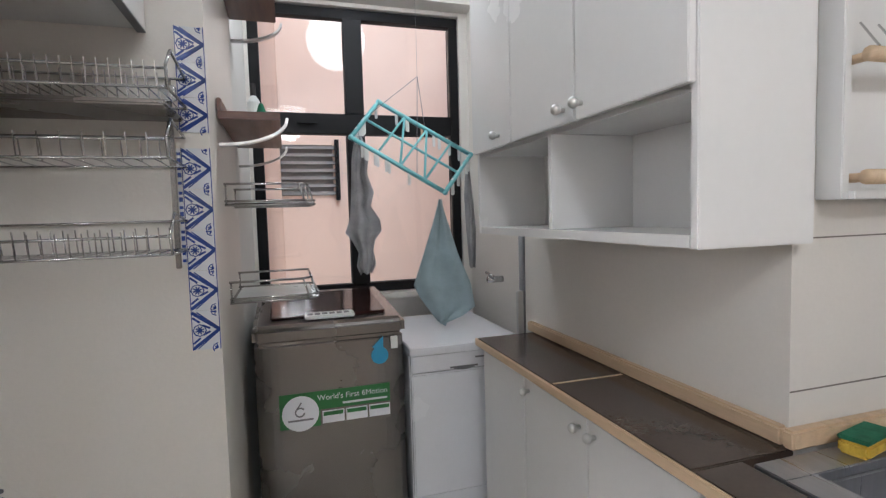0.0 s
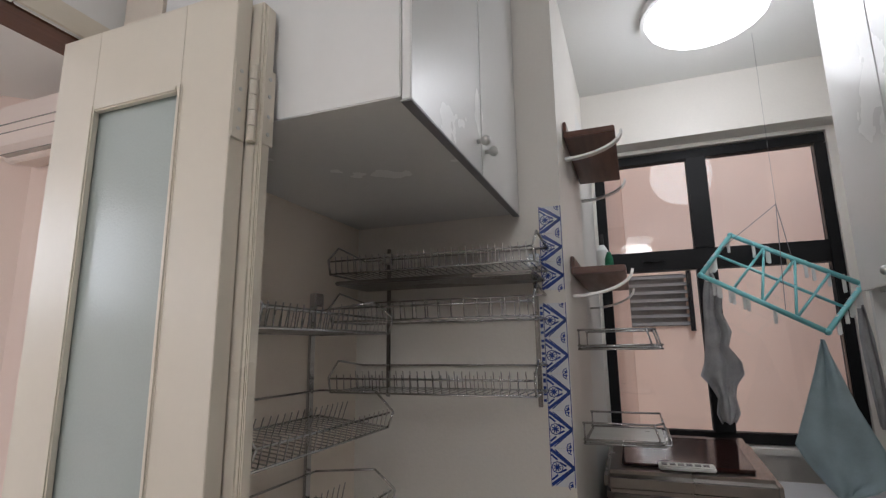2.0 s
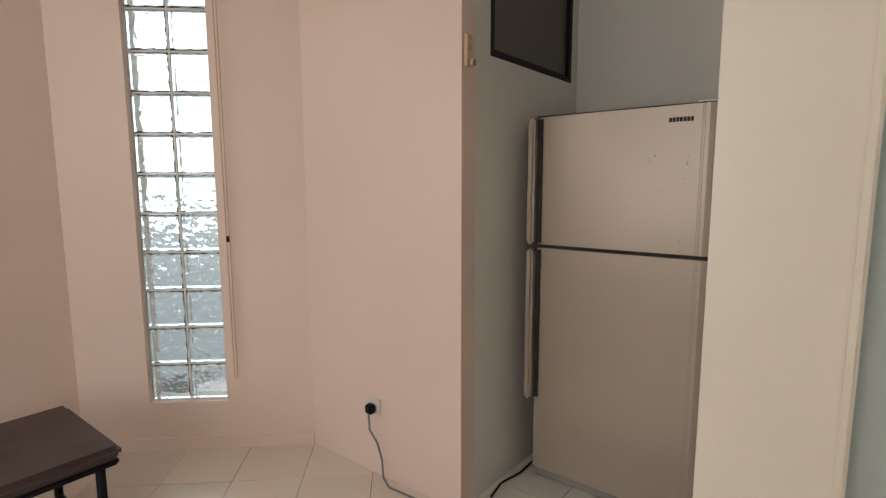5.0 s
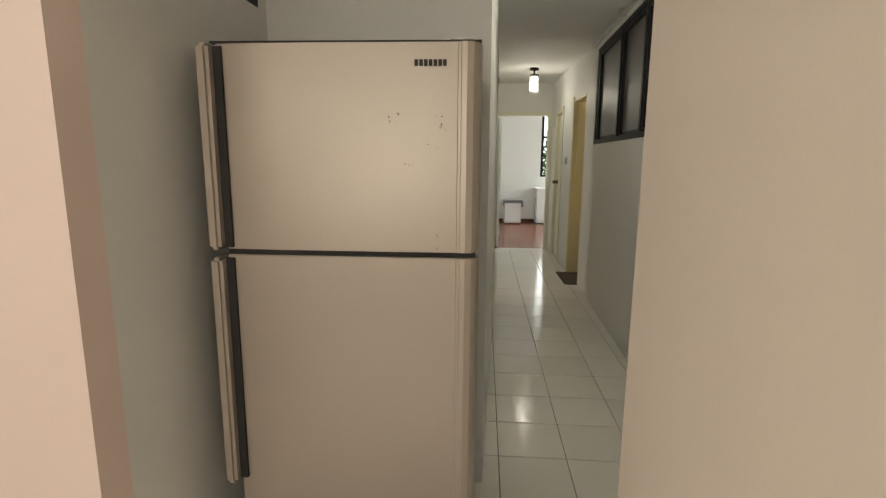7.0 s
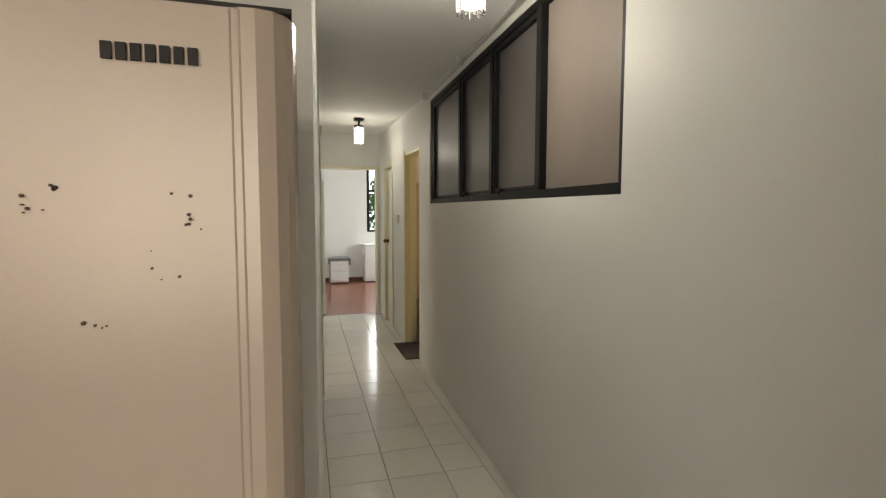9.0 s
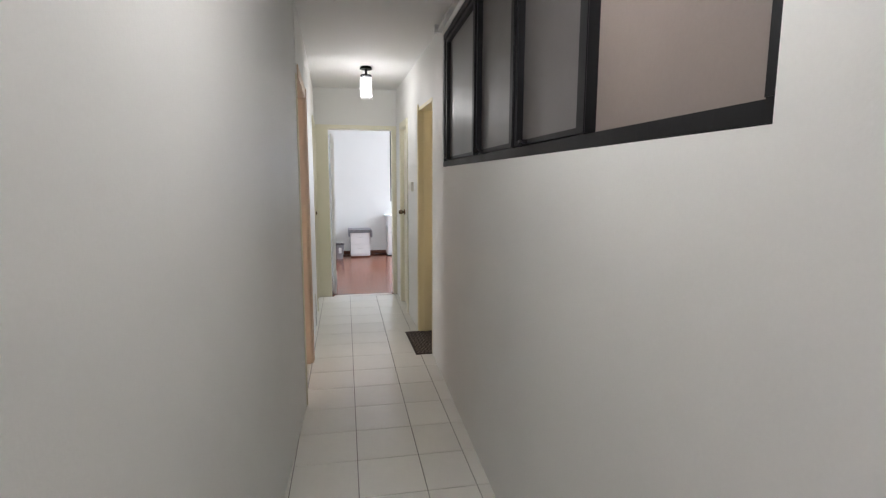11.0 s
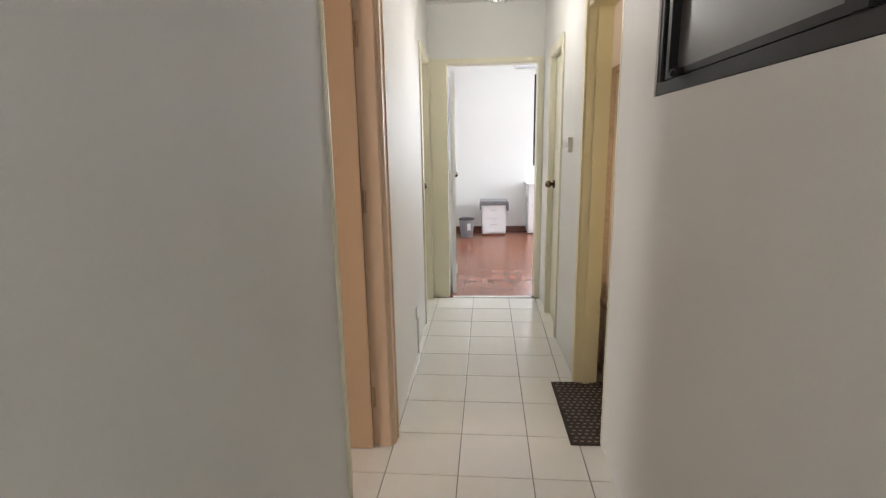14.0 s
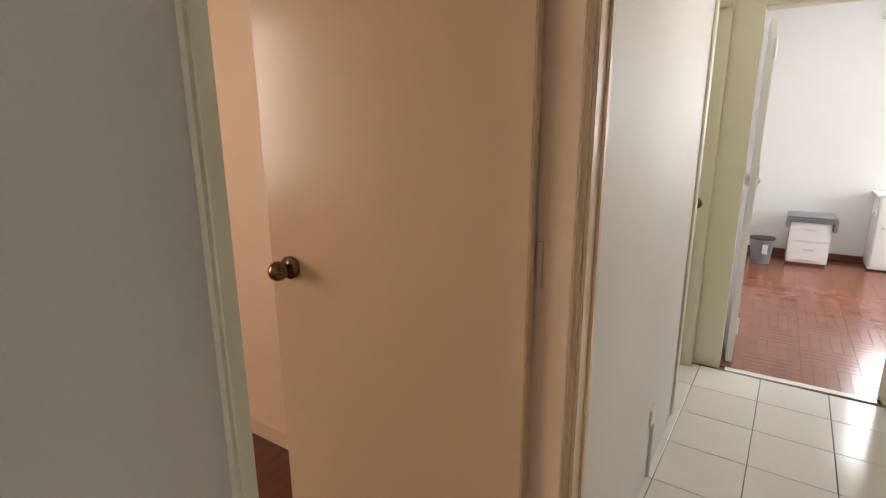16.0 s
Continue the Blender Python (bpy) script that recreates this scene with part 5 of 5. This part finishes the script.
part("label", bx(0.28, 0.33, 8.305, 8.312, 0.12, 0.22), M_CLEARP, tb, "pale label")
wc = thing("low_cabinet", "low white cabinet under the bedroom window", "cabinet")
part("body", bx(1.20, 2.6, 8.62, 8.975, 0.02, 0.75), M_LAMI, wc, bevel=0.004)
part("top", bx(1.17, 2.62, 8.60, 8.976, 0.755, 0.78), M_LAMI, wc, bevel=0.003)
for x in (1.21, 1.68, 2.15):
    d = part("door", bx(x, x + 0.44, 8.60, 8.618, 0.06, 0.74), M_LAMI, wc, bevel=0.003)
    cab_knob(d, (x + 0.05, 8.60, 0.45), (0, -1, 0))
bw = tagged(new("window_bedroom"), "black-framed bedroom window", "window", kind="structure")
bw.location = (1.30, BY, 0)
for a in ((0, 1.6, 0.02, 0.07, 1.02, 1.06), (0, 1.6, 0.02, 0.07, 2.34, 2.38), (0, 0.06, 0.02, 0.07, 1.06, 2.34), (1.54, 1.6, 0.02, 0.07, 1.06, 2.34), (0.06, 1.54, 0.025, 0.065, 1.86, 1.91), (0.5, 0.55, 0.022, 0.068, 1.06, 1.86), (1.05, 1.10, 0.022, 0.068, 1.06, 1.86)):
    part("window_frame", bx(*a), M_BLACK, bw)
tl = thing("tube_lamp", "white fluorescent tube fitting above the window", "lamp")
part("housing", bx(1.0, 2.3, BY - 0.07, BY - 0.001, 2.46, 2.53), M_LAMI, tl, bevel=0.006)
bm = B()
rod(bm, (1.03, BY - 0.085, 2.47), (2.27, BY - 0.085, 2.47), 0.013, 12)
part("tube", bm, M_APPL, tl, smooth=True)
fan = thing("ceiling_fan", "dark ceiling fan with three blades at rest", "fan")
fan.location = (0.75, 7.35, 2.75)
bm = B()
rod(bm, (0, 0, 0), (0, 0, -0.22), 0.013, 10)
cone(bm, (0, 0, -0.27), 0.08, 0.10, 0.10, 20)
part("motor", bm, M_BRASS, fan, smooth=False)
for i in range(3):
    part("blade", bx(0.10, 0.60, -0.06, 0.06, -0.272, -0.264, m=pose(0, 0, 0, 0, 0, 40 + 120 * i)), M_BIN, fan, bevel=0.003)

# ---- store ----
sh = thing("storage_shelf", "pale wooden storage shelf", "shelf")
for z in (0.0, 0.42, 1.78):
    part("shelf_board", bx(1.17, 2.0, 3.25, 3.98, z + 0.004, z + 0.03), M_LWOOD, sh, bevel=0.003)
for x, y in ((1.17, 3.25), (1.17, 3.955), (1.97, 3.25), (1.97, 3.955)):
    part("post", bx(x - 0.003, x + 0.03, y - 0.003, y + 0.028, 0.0, 1.8), M_LWOOD, sh)
rnd = random.Random(3)
for i in range(4):
    for z in (0.035, 0.455):
        x0, y0 = 1.21 + (i % 2) * 0.34, 3.29 + (i // 2) * 0.33
        h = rnd.uniform(0.16, 0.30)
        c = thing("cardboard_box", "brown cardboard box on the storage shelf", "box", "stored boxes")
        part("carton", bx(x0, x0 + 0.30, y0, y0 + 0.29, z, z + h), M_CARD, c, bevel=0.004)
        part("tape", bx(x0 + 0.13, x0 + 0.17, y0 - 0.0015, y0 + 0.29, z + h * 0.3, z + h + 0.0015), M_LWOOD, c, "tan packing tape")

# outdoor view
bd = tagged(new("backdrop", None), "bright hazy sky beyond the windows", "backdrop", kind="structure")
bm = B()
box(bm, -60, 60, 62, 62.2, -3, 60)
part("sky_sheet", bm, M_SKYGLOW, bd)
part("sky_sheet", bx(-62.2, -62, -60, 61, -3, 60), M_SKYGLOW, bd)


def tree(at, h, seed):
    rnd = random.Random(seed)
    t = thing("tree", "leafy green garden tree outside", "tree", "garden trees")
    bm = B()
    c = bmesh.ops.create_cone(bm, cap_ends=True, segments=10, radius1=0.22, radius2=0.09, depth=h * 0.6)
    bmesh.ops.transform(bm, matrix=Matrix.Translation((0, 0, h * 0.3)), verts=c["verts"])
    for i in range(7):
        a = rnd.uniform(0, 6.28)
        rod(bm, (0, 0, h * rnd.uniform(0.35, 0.55)), (1.6 * math.cos(a), 1.6 * math.sin(a), h * rnd.uniform(0.6, 0.9)), 0.05, 6)
    part("trunk", bm, M_DWOOD, t)
    vs, fs = [], []
    for i in range(2600):
        a, r, z = rnd.uniform(0, 6.28), rnd.uniform(0.2, 2.3), rnd.gauss(h * 0.68, h * 0.15)
        r *= 1 + 0.25 * math.sin(3 * a + seed) - abs(z / h - 0.68) * 1.2
        p = Vector((r * math.cos(a), r * math.sin(a), z))
        q = Euler((rnd.uniform(0, 6), rnd.uniform(0, 6), rnd.uniform(0, 6))).to_matrix()
        k = len(vs)
        vs += [p + q @ Vector(o) for o in ((-0.14, 0, 0), (0, 0.06, 0.02), (0.14, 0, 0), (0, -0.06, 0.02))]
        fs.append((k, k + 1, k + 2, k + 3))
    me = bpy.data.meshes.new("crown")
    me.from_pydata(vs, [], fs)
    me.materials.append(M_LEAF)
    o = new("crown", me)
    o.parent = t
    tagged(o, kind="stuff")
    t.location = at


for x, y, s in ((0.5, 15.5, 1), (4.2, 16.5, 2), (8.0, 15.0, 3), (9.5, 20.0, 4)):
    tree((x, y, -3.0), 6.2 + s * 0.2, s)

# ---- floor pieces, last ----
def piece_mesh(name, pts, h, material, bev=0.0012):
    bm = B()
    prism(bm, pts, -0.004, h)
    top = [f for f in bm.faces if f.normal.z > 0.9]
    bmesh.ops.inset_region(bm, faces=top, thickness=bev * 1.5)
    for f in bm.faces:
        if f.normal.z > 0.9 and f in top:
            for v in f.verts:
                v.co.z += bev * 0.6
    me = bpy.data.meshes.new(name)
    bm.to_mesh(me)
    bm.free()
    me.materials.append(material)
    return me


floor = bpy.data.objects["floor_corridor"]
S = 0.3205
FLOOR_TURN = pose(0, 2.51, 0, 0, 0, -1.4)


def floor_tile(u, v, w, d):
    """One glazed tile of the corridor, w by d, at u, v on the slightly turned grid."""
    key = (round(w, 3), round(d, 3))
    if key not in TILES:
        TILES[key] = piece_mesh("tile", [(0.002, 0.002), (w - 0.002, 0.002), (w - 0.002, d - 0.002), (0.002, d - 0.002)], 0.004, M_TILE)
    ob = new("tile", TILES[key])
    ob.parent = floor
    ob.matrix_world = FLOOR_TURN @ Matrix.Translation((u, v, 0))


TILES = {}
for j in range(-13, 9):
    v = j * S
    d = min(S, HB - 0.03 - 2.51 - v)
    if d < 0.02:
        break
    for k in range(-1 if v > -2.9 else -3, 2):
        floor_tile(-0.012 + k * S, v, S, d)
    floor_tile(-0.012 + 2 * S, v, 0.24, d)
    floor_tile(0.228 + 2 * S, v, 0.24 if v < 0 else 0.11, d)
dfloor = bpy.data.objects["floor_dining"]
D_FULL = piece_mesh("tile", [(0.0015, 0.0015), (0.3315, 0.0015), (0.3315, 0.3315), (0.0015, 0.3315)], 0.0035, M_DTILE)
q = math.radians(41.7)
for i in range(-16, 17):
    for j in range(-16, 17):
        cx, cy = GA.x + 0.333 * (i * math.cos(q) - j * math.sin(q)), GA.y + 0.333 * (i * math.sin(q) + j * math.cos(q))
        if -3.3 < cx < 0.35 and -4.6 < cy < -1.42 and (cx < -0.95 or cy < -2.1):
            ob = new("tile", D_FULL)
            ob.parent = dfloor
            ob.matrix_world = pose(cx, cy, 0, 0, 0, 41.7)
pf = bpy.data.objects["floor_bedroom"]
P = piece_mesh("parquet_block", [(0.0006, 0.0006), (0.2994, 0.0006), (0.2994, 0.0594), (0.0006, 0.0594)], 0.004, M_PARQ, 0.0005)
for i in range(5):
    for j in range(11):
        for k in range(5):
            ob = new("parquet_block", P)
            ob.parent = pf
            x, y = -0.02 + i * 0.3, HB + 0.03 + j * 0.3
            ob.matrix_world = pose(x, y + k * 0.06, 0) if (i + j) % 2 else pose(x + (k + 1) * 0.06, y, 0, 0, 0, 90)
bm = B()
for i in range(5, 12):
    for j in range(11):
        for k in range(5):
            x, y = -0.02 + i * 0.3, HB + 0.03 + j * 0.3
            m = pose(x, y + k * 0.06, 0) if (i + j) % 2 else pose(x + (k + 1) * 0.06, y, 0, 0, 0, 90)
            box(bm, 0.0006, 0.2994, 0.0006, 0.0594, -0.004, 0.0043, m=m)
tagged(part("parquet_rest", bm, M_PARQ, pf), kind="stuff")
